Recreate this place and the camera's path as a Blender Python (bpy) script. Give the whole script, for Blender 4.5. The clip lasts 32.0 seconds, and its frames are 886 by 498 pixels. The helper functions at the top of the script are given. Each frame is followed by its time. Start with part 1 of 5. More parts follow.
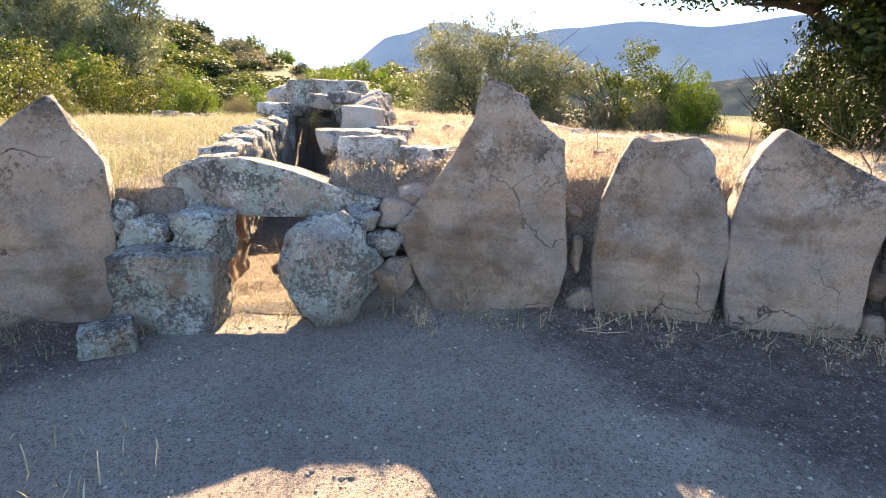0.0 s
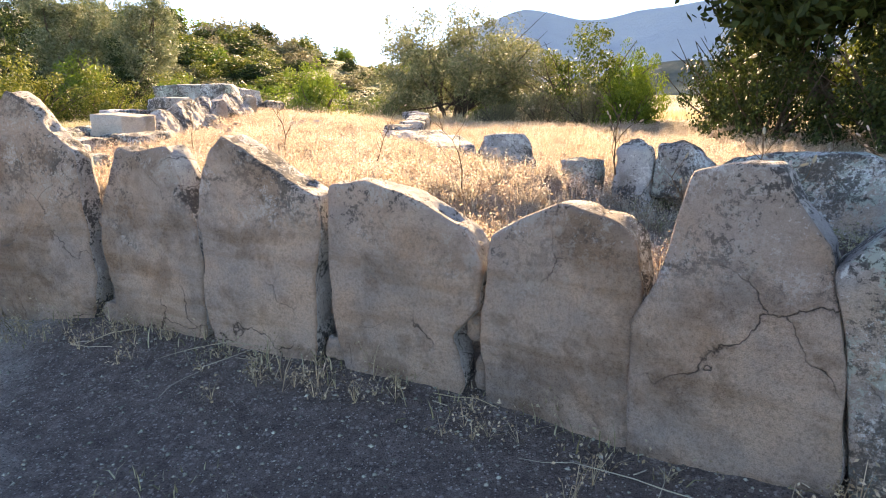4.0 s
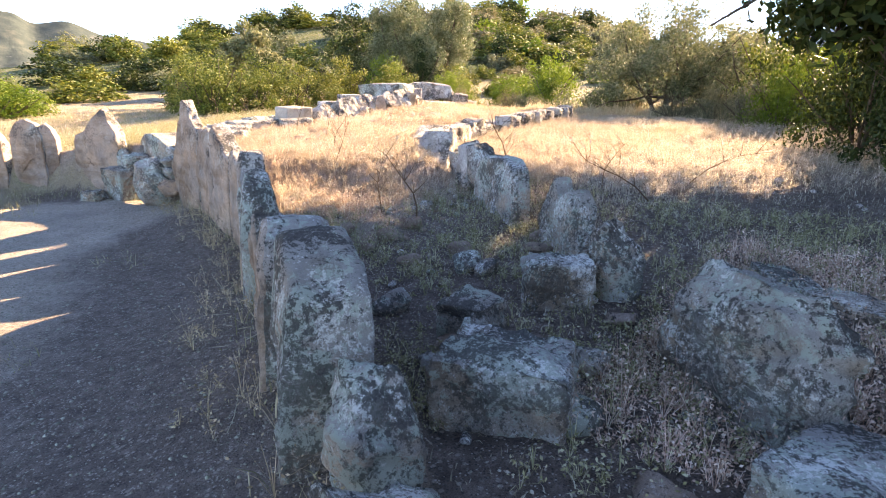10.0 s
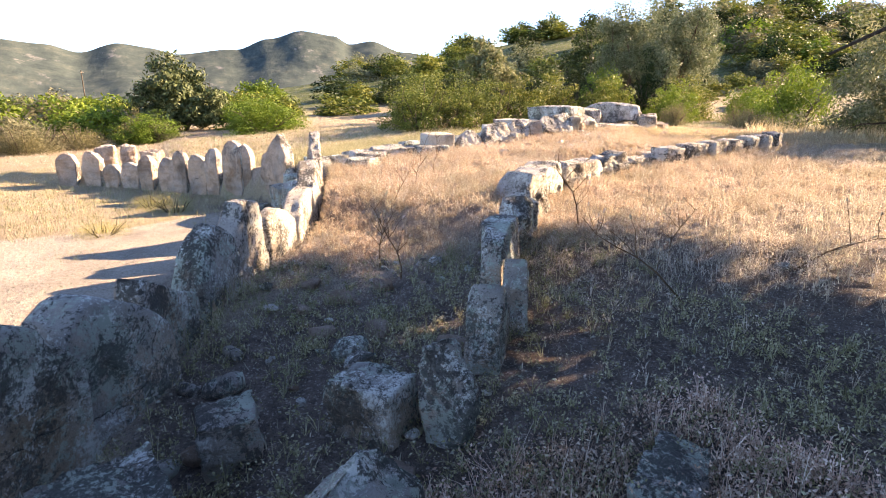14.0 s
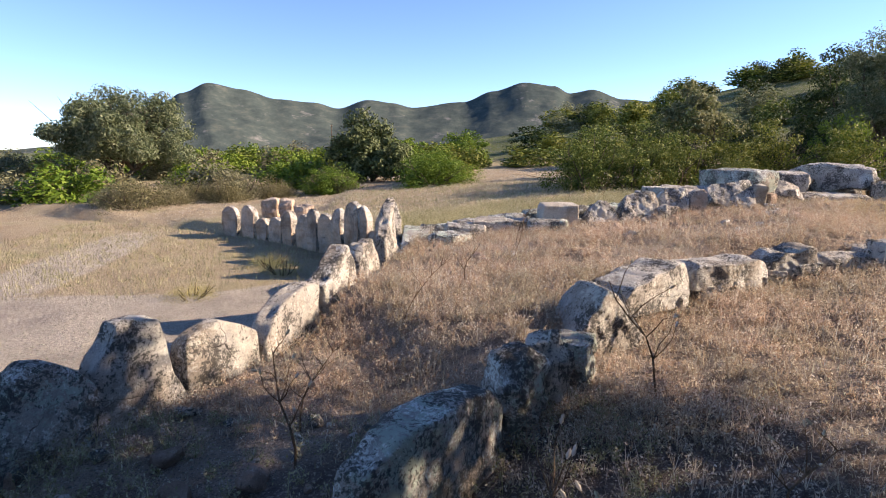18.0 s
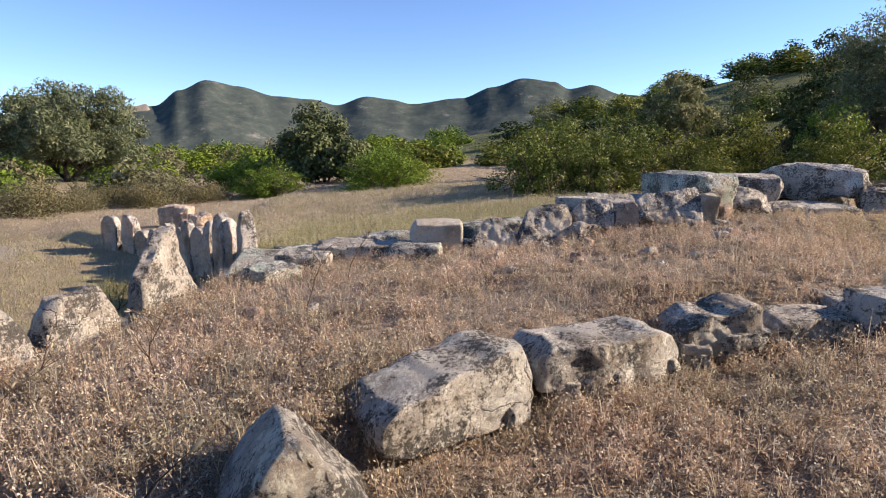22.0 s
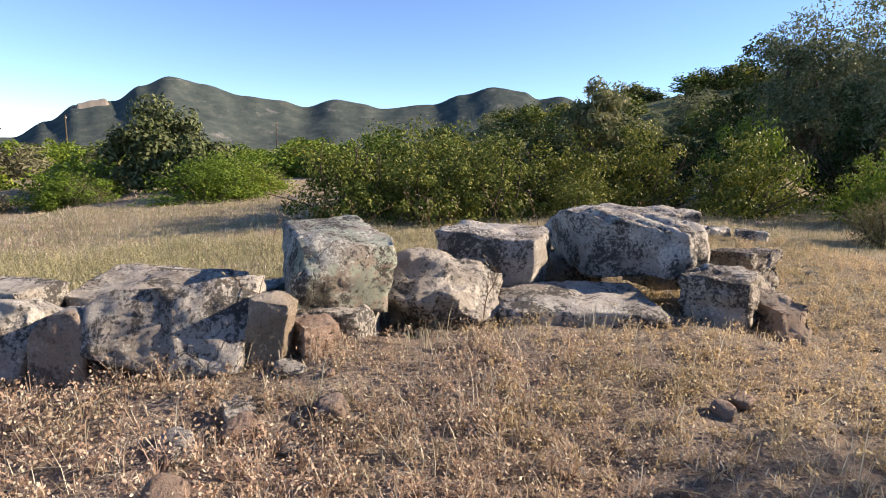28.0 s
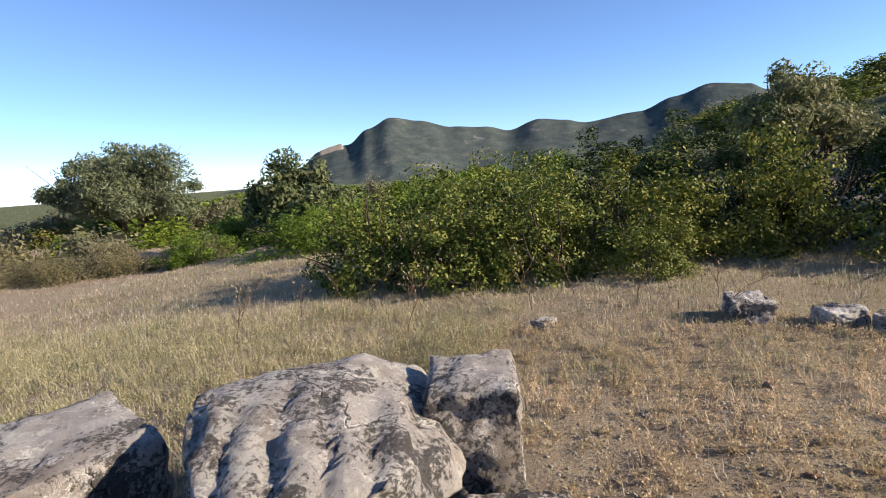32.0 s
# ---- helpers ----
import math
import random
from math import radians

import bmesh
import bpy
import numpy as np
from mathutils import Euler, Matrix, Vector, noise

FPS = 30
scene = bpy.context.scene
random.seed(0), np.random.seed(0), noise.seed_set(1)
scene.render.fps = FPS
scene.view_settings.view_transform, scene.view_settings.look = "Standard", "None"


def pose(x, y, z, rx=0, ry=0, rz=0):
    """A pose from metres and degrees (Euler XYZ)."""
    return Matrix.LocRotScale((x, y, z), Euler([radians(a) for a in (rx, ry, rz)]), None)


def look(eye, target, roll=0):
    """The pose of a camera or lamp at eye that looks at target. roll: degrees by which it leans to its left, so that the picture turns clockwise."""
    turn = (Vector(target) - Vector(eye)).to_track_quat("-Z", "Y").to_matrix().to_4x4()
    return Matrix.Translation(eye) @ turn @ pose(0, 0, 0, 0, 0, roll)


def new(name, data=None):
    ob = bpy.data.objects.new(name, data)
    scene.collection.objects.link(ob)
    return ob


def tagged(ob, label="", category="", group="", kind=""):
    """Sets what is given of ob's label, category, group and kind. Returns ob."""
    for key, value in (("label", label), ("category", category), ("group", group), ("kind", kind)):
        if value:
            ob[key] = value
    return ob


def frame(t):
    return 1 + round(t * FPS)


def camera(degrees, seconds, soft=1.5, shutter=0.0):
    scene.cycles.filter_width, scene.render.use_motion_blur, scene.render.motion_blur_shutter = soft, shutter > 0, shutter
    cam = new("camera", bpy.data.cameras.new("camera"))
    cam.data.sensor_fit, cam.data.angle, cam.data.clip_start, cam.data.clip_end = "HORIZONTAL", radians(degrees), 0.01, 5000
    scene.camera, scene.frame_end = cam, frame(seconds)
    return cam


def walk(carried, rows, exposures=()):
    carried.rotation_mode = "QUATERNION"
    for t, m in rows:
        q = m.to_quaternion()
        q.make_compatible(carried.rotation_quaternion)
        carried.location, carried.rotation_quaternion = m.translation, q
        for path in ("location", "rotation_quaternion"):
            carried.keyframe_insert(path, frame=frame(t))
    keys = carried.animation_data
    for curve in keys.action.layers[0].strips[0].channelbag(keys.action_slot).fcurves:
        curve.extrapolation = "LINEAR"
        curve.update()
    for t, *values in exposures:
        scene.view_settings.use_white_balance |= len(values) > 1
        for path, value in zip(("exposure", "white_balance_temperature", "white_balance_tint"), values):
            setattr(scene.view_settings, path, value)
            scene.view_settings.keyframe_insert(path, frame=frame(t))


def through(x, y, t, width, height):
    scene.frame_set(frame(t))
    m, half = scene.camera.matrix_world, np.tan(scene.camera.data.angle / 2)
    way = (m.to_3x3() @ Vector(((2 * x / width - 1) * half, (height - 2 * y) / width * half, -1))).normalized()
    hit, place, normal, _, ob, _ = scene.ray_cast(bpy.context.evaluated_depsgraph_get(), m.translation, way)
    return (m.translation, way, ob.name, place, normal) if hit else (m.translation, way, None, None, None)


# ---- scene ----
cam = camera(76.92, 32.0, soft=1.0)
PATH = [
    (0.0, (-0.068, 0.074, 1.364), (0.047, 2.996, 0.697), 1.31),
    (0.5, (0.375, 0.162, 1.363), (0.419, 3.089, 0.706), 1.44),
    (1.0, (0.867, 0.354, 1.379), (0.873, 3.280, 0.719), 1.22),
    (1.5, (1.345, 0.376, 1.403), (1.334, 3.306, 0.759), 0.80),
    (2.0, (1.812, 0.318, 1.405), (1.751, 3.251, 0.779), 0.44),
    (2.5, (2.266, 0.367, 1.398), (2.173, 3.296, 0.758), 0.09),
    (3.0, (2.694, 0.383, 1.391), (2.579, 3.308, 0.738), 0.16),
    (3.5, (3.149, 0.360, 1.431), (2.943, 3.272, 0.741), -0.19),
    (5.5, (4.892, 0.406, 1.509), (4.386, 3.274, 0.786), -1.60),
    (6.0, (5.354, 0.311, 1.519), (4.837, 3.178, 0.801), -1.35),
    (6.5, (5.756, 0.066, 1.542), (5.179, 2.920, 0.816), -1.29),
    (7.0, (6.105, -0.051, 1.530), (5.410, 2.769, 0.776), -1.55),
    (7.5, (6.523, -0.089, 1.569), (5.714, 2.696, 0.802), -1.70),
    (8.0, (6.965, -0.270, 1.591), (6.024, 2.476, 0.833), -1.73),
    (8.5, (7.370, -0.282, 1.594), (6.237, 2.387, 0.826), -1.40),
    (9.0, (7.748, -0.205, 1.644), (6.384, 2.353, 0.871), -1.50),
    (9.5, (8.137, -0.195, 1.687), (6.539, 2.229, 0.929), -1.65),
    (10.0, (8.492, -0.113, 1.735), (6.646, 2.113, 0.938), 0.39),
    (10.5, (8.791, 0.063, 1.778), (6.756, 2.118, 0.980), 1.17),
    (11.0, (9.135, 0.248, 1.815), (6.957, 2.155, 1.029), 0.68),
    (11.5, (9.410, 0.416, 1.879), (7.062, 2.108, 1.089), 0.86),
    (12.0, (9.485, 0.754, 1.899), (7.039, 2.294, 1.099), 0.22),
    (12.5, (9.508, 1.106, 1.911), (7.029, 2.591, 1.105), 1.05),
    (13.0, (9.575, 1.430, 1.958), (7.054, 2.845, 1.159), 1.49),
    (13.5, (9.489, 1.715, 2.045), (6.904, 3.014, 1.253), 0.70),
    (15.5, (8.876, 2.841, 2.224), (6.081, 3.729, 1.593), 0.36),
    (16.0, (8.592, 3.086, 2.294), (5.725, 3.750, 1.708), 0.52),
    (16.5, (8.452, 3.306, 2.315), (5.540, 3.769, 1.758), -0.01),
    (17.0, (8.344, 3.667, 2.297), (5.407, 3.933, 1.745), -0.15),
    (17.5, (8.191, 3.960, 2.346), (5.250, 4.137, 1.780), -0.27),
    (18.0, (7.966, 4.209, 2.368), (5.017, 4.369, 1.835), -0.02),
    (18.5, (7.746, 4.440, 2.367), (4.795, 4.598, 1.850), 0.22),
    (19.0, (7.492, 4.672, 2.356), (4.536, 4.815, 1.867), 0.18),
    (19.5, (7.160, 4.894, 2.326), (4.202, 5.018, 1.842), 0.19),
    (20.0, (6.875, 5.069, 2.347), (3.917, 5.199, 1.862), 0.08),
    (20.5, (6.641, 5.338, 2.311), (3.691, 5.475, 1.782), 0.04),
    (21.0, (6.441, 5.672, 2.375), (3.494, 5.811, 1.833), -0.17),
    (21.5, (6.147, 5.968, 2.347), (3.202, 6.114, 1.798), -0.13),
    (22.0, (5.760, 6.233, 2.389), (2.815, 6.389, 1.838), -0.30),
    (22.5, (5.403, 6.484, 2.357), (2.462, 6.650, 1.791), -0.30),
    (23.0, (5.040, 6.768, 2.377), (2.101, 6.952, 1.806), -0.20),
    (23.5, (4.630, 7.044, 2.399), (1.692, 7.266, 1.833), -0.06),
    (24.0, (4.425, 7.255, 2.388), (1.493, 7.554, 1.828), 0.28),
    (24.5, (4.240, 7.524, 2.387), (1.308, 7.827, 1.828), 0.62),
    (26.5, (3.003, 8.886, 2.465), (0.071, 9.089, 1.863), 1.10),
    (27.0, (2.545, 9.341, 2.519), (-0.394, 9.551, 1.958), 0.85),
    (27.5, (2.231, 9.829, 2.491), (-0.708, 10.109, 1.960), 1.29),
    (28.0, (1.995, 10.293, 2.507), (-0.943, 10.614, 1.990), 1.56),
    (28.5, (1.737, 10.789, 2.500), (-1.204, 11.147, 2.026), 1.74),
    (29.0, (1.512, 11.203, 2.500), (-1.433, 11.568, 2.057), 1.63),
    (29.5, (1.194, 11.510, 2.486), (-1.759, 11.791, 2.043), 0.50),
    (30.0, (0.774, 11.824, 2.789), (-2.194, 11.980, 2.382), -0.37),
    (30.5, (0.504, 12.314, 2.970), (-2.466, 12.383, 2.558), -1.36),
    (31.0, (0.114, 12.711, 2.967), (-2.854, 12.609, 2.545), -1.71),
    (31.5, (-0.226, 13.090, 2.923), (-3.189, 12.868, 2.507), -2.49),
    (32.0, (-0.549, 13.398, 2.902), (-3.416, 12.611, 2.502), -4.07),
]
walk(cam, [(t, look(eye, target, roll)) for t, eye, target, roll in PATH],
     exposures=[(0, 2.55, 9000, 18), (3.5, 2.55, 9700, 19), (7, 2.78, 8900, 19), (11, 2.7, 9500, 22), (13.5, 2.45, 9000, 21), (16, 1.8, 8000, 18), (19, 1.1, 6900, 17), (24, 0.98, 6900, 15), (28, 1.12, 7100, 15), (30, 0.95, 6900, 14), (32, 0.9, 6700, 14)])

# ---- light ----
SUN_AZ, SUN_EL = radians(-1), radians(24.9)
sun_way = Vector((math.sin(SUN_AZ) * math.cos(SUN_EL), math.cos(SUN_AZ) * math.cos(SUN_EL), math.sin(SUN_EL)))
world = bpy.data.worlds.new("sky")
scene.world = world
world.use_nodes = True
wn = world.node_tree
wn.nodes.clear()
sky = wn.nodes.new("ShaderNodeTexSky")
sky.sky_type, sky.sun_disc = "NISHITA", False
sky.sun_elevation, sky.sun_rotation = SUN_EL, SUN_AZ
sky.air_density, sky.dust_density, sky.ozone_density = 0.65, 0.0, 5.0
sky.altitude = 200.0
back = wn.nodes.new("ShaderNodeBackground")
back.inputs["Strength"].default_value = 0.128
wout = wn.nodes.new("ShaderNodeOutputWorld")
wn.links.new(sky.outputs[0], back.inputs[0])
wn.links.new(back.outputs[0], wout.inputs[0])
sun = new("sun", bpy.data.lights.new("sun", "SUN"))
sun.data.energy, sun.data.angle, sun.data.color = 5.1, radians(0.55), (1.0, 0.87, 0.69)
sun.matrix_world = look(sun_way * 60, (0, 0, 0))


# ---- materials ----
def material(name):
    m = bpy.data.materials.new(name)
    m.use_nodes = True
    n = m.node_tree
    n.nodes.clear()
    out = n.nodes.new("ShaderNodeOutputMaterial")
    b = n.nodes.new("ShaderNodeBsdfPrincipled")
    b.inputs["Specular IOR Level"].default_value = 0.25
    n.links.new(b.outputs[0], out.inputs[0])
    return m, n, b, out


def noise_of(n, vec, scale, detail=6.0, rough=0.6, off=0.0):
    t = n.nodes.new("ShaderNodeTexNoise")
    t.inputs["Scale"].default_value, t.inputs["Detail"].default_value, t.inputs["Roughness"].default_value = scale, detail, rough
    if off:
        mv = n.nodes.new("ShaderNodeVectorMath")
        mv.operation = "ADD"
        mv.inputs[1].default_value = (off, off * 1.7, -off)
        n.links.new(vec, mv.inputs[0])
        vec = mv.outputs[0]
    n.links.new(vec, t.inputs["Vector"])
    return t.outputs[0]


def ramp(n, fac, stops):
    r = n.nodes.new("ShaderNodeValToRGB")
    e = r.color_ramp.elements
    while len(e) < len(stops):
        e.new(0.5)
    for el, (p, c) in zip(e, stops):
        el.position = p
        el.color = (*c, 1) if len(c) == 3 else c
    n.links.new(fac, r.inputs[0])
    return r.outputs[0]


def step(n, fac, a, b):
    return ramp(n, fac, [(a, (0, 0, 0)), (b, (1, 1, 1))])


def blend(n, fac, a, b, mode="MIX"):
    m = n.nodes.new("ShaderNodeMix")
    m.data_type, m.blend_type = "RGBA", mode
    for sock, v in ((0, fac), (6, a), (7, b)):
        if isinstance(v, (int, float)):
            m.inputs[sock].default_value = v
        elif isinstance(v, tuple):
            m.inputs[sock].default_value = (*v, 1)
        else:
            n.links.new(v, m.inputs[sock])
    return m.outputs[2]


def times(n, a, b):
    m = n.nodes.new("ShaderNodeMath")
    m.operation = "MULTIPLY"
    for i, v in enumerate((a, b)):
        if isinstance(v, (int, float)):
            m.inputs[i].default_value = v
        else:
            n.links.new(v, m.inputs[i])
    return m.outputs[0]


def bump(n, b, height, strength, dist):
    k = n.nodes.new("ShaderNodeBump")
    k.inputs["Strength"].default_value, k.inputs["Distance"].default_value = strength, dist
    n.links.new(height, k.inputs["Height"])
    n.links.new(k.outputs[0], b.inputs["Normal"])


def place_of(n):
    """World place, shifted for each object so that no two stones look alike."""
    g = n.nodes.new("ShaderNodeNewGeometry")
    o = n.nodes.new("ShaderNodeObjectInfo")
    mv = n.nodes.new("ShaderNodeVectorMath")
    mv.operation = "MULTIPLY_ADD"
    comb = n.nodes.new("ShaderNodeCombineXYZ")
    for i in range(3):
        n.links.new(o.outputs["Random"], comb.inputs[i])
    n.links.new(comb.outputs[0], mv.inputs[0])
    mv.inputs[1].default_value = (17, 31, 23)
    n.links.new(g.outputs["Position"], mv.inputs[2])
    return g, o, mv.outputs[0]


def stone_material(name, tan, grey, lichen, pale, lichen_amount, dark_amount, top_grey, cracks=1.0, top_only=0.0, bands=0.0):
    """Weathered granite: tan face, greyer on top, with pale and green crusts of lichen, black spots and fissures."""
    m, n, b, _ = material(name)
    g, o, p = place_of(n)
    sep = n.nodes.new("ShaderNodeSeparateXYZ")
    n.links.new(g.outputs["Normal"], sep.inputs[0])
    sep_z = n.nodes.new("ShaderNodeSeparateXYZ")
    n.links.new(g.outputs["Position"], sep_z.inputs[0])

    def spots(big, small, off, lo):
        """Crisp patches that gather in clusters."""
        v = blend(n, 0.58, noise_of(n, p, big, 5, 0.6, off), noise_of(n, p, small, 9, 0.8, off + 3.3))
        return step(n, v, lo, lo + 0.022)

    large = noise_of(n, p, 2.2, 7, 0.65)
    col = blend(n, step(n, large, 0.42, 0.64), tan, grey)
    up = step(n, sep.outputs[2], 0.05, 0.75)
    col = blend(n, times(n, up, top_grey), col, grey)
    if bands:
        flat = n.nodes.new("ShaderNodeVectorMath")
        flat.operation = "MULTIPLY"
        flat.inputs[1].default_value = (0.5, 0.5, 4.0)
        n.links.new(p, flat.inputs[0])
        col = blend(n, times(n, step(n, noise_of(n, flat.outputs[0], 2.4, 6, 0.6, 2.2), 0.48, 0.62), bands), col, blend(n, 1.0, col, (0.74, 0.66, 0.57), "MULTIPLY"))
    fine = noise_of(n, p, 70, 5, 0.75)
    grain = noise_of(n, p, 230, 3, 0.7, 1.4)
    col = blend(n, 0.6, col, ramp(n, fine, [(0.36, (0.45, 0.43, 0.41)), (0.48, (0.9, 0.89, 0.88)), (0.58, (1, 1, 1))]), "MULTIPLY")
    col = blend(n, 0.5, col, ramp(n, grain, [(0.38, (0.4, 0.39, 0.38)), (0.5, (0.92, 0.92, 0.91)), (0.6, (1, 1, 1))]), "MULTIPLY")
    stain = noise_of(n, p, 3.4, 9, 0.7, 6.1)
    col = blend(n, times(n, step(n, stain, 0.51, 0.59), 0.6), col, blend(n, 1.0, col, (0.55, 0.5, 0.46), "MULTIPLY"))
    spread = noise_of(n, p, 2.6, 5, 0.6, 15.0)
    worn = blend(n, 0.5, up, step(n, sep_z.outputs[2], 0.6, 1.5))
    worn = step(n, blend(n, 0.5, worn, spread), 0.36, 0.6)
    col = blend(n, times(n, worn, 0.75 * top_grey), col, grey)
    patchy = noise_of(n, p, 1.5, 6, 0.6, 21.0)
    col = blend(n, 1.0, col, ramp(n, patchy, [(0.36, (0.66, 0.6, 0.54)), (0.5, (1, 1, 1)), (0.66, (1.0, 0.95, 0.91))]), "MULTIPLY")
    gate = blend(n, top_only, (1, 1, 1), worn)
    col = blend(n, times(n, times(n, spots(3.0, 20, 3.1, 0.585 - lichen_amount * 0.085), 0.85), gate), col, lichen)
    col = blend(n, times(n, times(n, spots(4.2, 46, 9.3, 0.6 - lichen_amount * 0.07), 0.9), gate), col, pale)
    soot = ramp(n, noise_of(n, p, 90, 4, 0.7, 2.9), [(0.35, (0.03, 0.029, 0.028)), (0.55, (0.075, 0.072, 0.068)), (0.7, (0.2, 0.19, 0.18))])
    col = blend(n, times(n, times(n, spots(3.6, 36, 5.7, 0.605 - dark_amount * 0.085), 0.88), gate), col, soot)
    warp = n.nodes.new("ShaderNodeVectorMath")
    warp.operation = "MULTIPLY_ADD"
    shift = n.nodes.new("ShaderNodeTexNoise")
    shift.inputs["Scale"].default_value, shift.inputs["Detail"].default_value = 4.0, 6.0
    n.links.new(p, shift.inputs["Vector"])
    n.links.new(shift.outputs["Color"], warp.inputs[0])
    warp.inputs[1].default_value = (0.35, 0.35, 0.35)
    n.links.new(p, warp.inputs[2])
    vor = n.nodes.new("ShaderNodeTexVoronoi")
    vor.feature = "DISTANCE_TO_EDGE"
    vor.inputs["Scale"].default_value = 1.5
    n.links.new(warp.outputs[0], vor.inputs["Vector"])
    gap = ramp(n, vor.outputs["Distance"], [(0.0, (1, 1, 1)), (0.006, (0, 0, 0))])
    part_of = step(n, noise_of(n, p, 1.3, 3, 0.5, 12.0), 0.54, 0.6)
    crack = times(n, times(n, gap, part_of), cracks)
    col = blend(n, times(n, crack, 0.85), col, (0.035, 0.03, 0.027))
    rnd = ramp(n, o.outputs["Random"], [(0, (0.86, 0.83, 0.8)), (1, (1.0, 1.0, 1.0))])
    col = blend(n, 1.0, col, rnd, "MULTIPLY")
    n.links.new(col, b.inputs["Base Color"])
    b.inputs["Roughness"].default_value = 0.93
    h = blend(n, 0.3, noise_of(n, p, 12, 12, 0.8), blend(n, 0.5, fine, grain))
    h = blend(n, times(n, crack, 0.9), h, (0, 0, 0))
    bump(n, b, h, 1.0, 0.07)
    return m


STONE_TAN = stone_material("tan_granite", (0.78, 0.57, 0.43), (0.55, 0.46, 0.4), (0.6, 0.55, 0.48), (0.76, 0.73, 0.67), 0.6, 1.0, 0.75, top_only=0.9, bands=0.6)
STONE_GREY = stone_material("lichened_granite", (0.68, 0.55, 0.44), (0.45, 0.455, 0.45), (0.5, 0.6, 0.52), (0.86, 0.9, 0.87), 0.95, 1.15, 0.65, top_only=0.2)
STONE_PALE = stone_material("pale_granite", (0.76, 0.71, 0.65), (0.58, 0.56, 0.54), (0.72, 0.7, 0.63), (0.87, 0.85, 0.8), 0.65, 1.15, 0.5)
STONE_WHITE = stone_material("fresh_broken_stone", (0.74, 0.68, 0.6), (0.66, 0.62, 0.56), (0.76, 0.72, 0.66), (0.8, 0.78, 0.74), 0.3, 0.05, 0.2, 0.3)
STONE_PINK = stone_material("pinkish_stone", (0.55, 0.4, 0.32), (0.46, 0.37, 0.32), (0.5, 0.44, 0.39), (0.62, 0.56, 0.51), 0.2, 0.3, 0.3)


def ground_material():
    m, n, b, _ = material("earth")
    g = n.nodes.new("ShaderNodeNewGeometry")
    p = g.outputs["Position"]
    at = n.nodes.new("ShaderNodeAttribute")
    at.attribute_name = "trodden"
    wild = noise_of(n, p, 0.55, 6)
    fine = noise_of(n, p, 38, 6, 0.75)
    grit = noise_of(n, p, 150, 3, 0.7)
    earth = ramp(n, noise_of(n, p, 2.2, 8, 0.65), [(0.3, (0.28, 0.21, 0.17)), (0.5, (0.45, 0.36, 0.295)), (0.7, (0.61, 0.51, 0.425))])
    far = ramp(n, wild, [(0.35, (0.44, 0.34, 0.23)), (0.55, (0.54, 0.44, 0.3)), (0.7, (0.38, 0.35, 0.19))])
    near = n.nodes.new("ShaderNodeAttribute")
    near.attribute_name = "meadow"
    wildc = blend(n, near.outputs["Fac"], earth, far)
    sc = n.nodes.new("ShaderNodeAttribute")
    sc.attribute_name = "scrub"
    scrub = ramp(n, noise_of(n, p, 0.35, 9, 0.72, 2.0), [(0.34, (0.035, 0.055, 0.015)), (0.5, (0.1, 0.13, 0.035)), (0.66, (0.22, 0.22, 0.08))])
    wildc = blend(n, sc.outputs["Fac"], wildc, scrub)
    gravel = ramp(n, noise_of(n, p, 1.4, 7, 0.65), [(0.32, (0.52, 0.455, 0.39)), (0.55, (0.62, 0.545, 0.47)), (0.72, (0.7, 0.63, 0.55))])
    gravel = blend(n, times(n, step(n, noise_of(n, p, 0.9, 7, 0.7, 4.0), 0.5, 0.66), 0.4), gravel, (0.26, 0.23, 0.21))
    gravel = blend(n, step(n, fine, 0.6, 0.66), gravel, (0.5, 0.47, 0.43))
    edge = step(n, blend(n, 0.3, at.outputs["Fac"], noise_of(n, p, 3.0, 7, 0.7, 8.0)), 0.36, 0.5)
    col = blend(n, edge, wildc, gravel)
    # Darker brown ground where the attribute is high, with noisy edges.
    dark_at = n.nodes.new("ShaderNodeAttribute")
    dark_at.attribute_name = "dark_ground"
    dark_part = step(n, blend(n, 0.45, dark_at.outputs["Fac"], noise_of(n, p, 2.6, 9, 0.72, 11.0)), 0.42, 0.62)
    col = blend(n, times(n, dark_part, 0.85), col, ramp(n, noise_of(n, p, 9, 8, 0.75, 1.0), [(0.35, (0.11, 0.085, 0.078)), (0.52, (0.21, 0.165, 0.15)), (0.7, (0.38, 0.31, 0.275))]))
    for scale, keep, light, dark in ((95, 0.75, (0.72, 0.67, 0.61), (0.11, 0.1, 0.095)), (42, 0.5, (0.66, 0.6, 0.53), (0.16, 0.14, 0.13))):
        cell = n.nodes.new("ShaderNodeTexVoronoi")
        cell.inputs["Scale"].default_value = scale
        n.links.new(p, cell.inputs["Vector"])
        pick = n.nodes.new("ShaderNodeSeparateColor")
        n.links.new(cell.outputs["Color"], pick.inputs[0])
        body = ramp(n, cell.outputs["Distance"], [(0.3, (1, 1, 1)), (0.5, (0, 0, 0))])
        col = blend(n, times(n, times(n, step(n, pick.outputs[0], 0.8, 0.82), body), keep), col, light)
        col = blend(n, times(n, times(n, step(n, pick.outputs[1], 0.7, 0.72), body), keep), col, dark)
    litter = noise_of(n, p, 22, 10, 0.8, 13.0)
    col = blend(n, 0.5, col, ramp(n, litter, [(0.36, (0.42, 0.38, 0.35)), (0.5, (0.88, 0.86, 0.84)), (0.6, (1.0, 1.0, 1.0))]), "MULTIPLY")
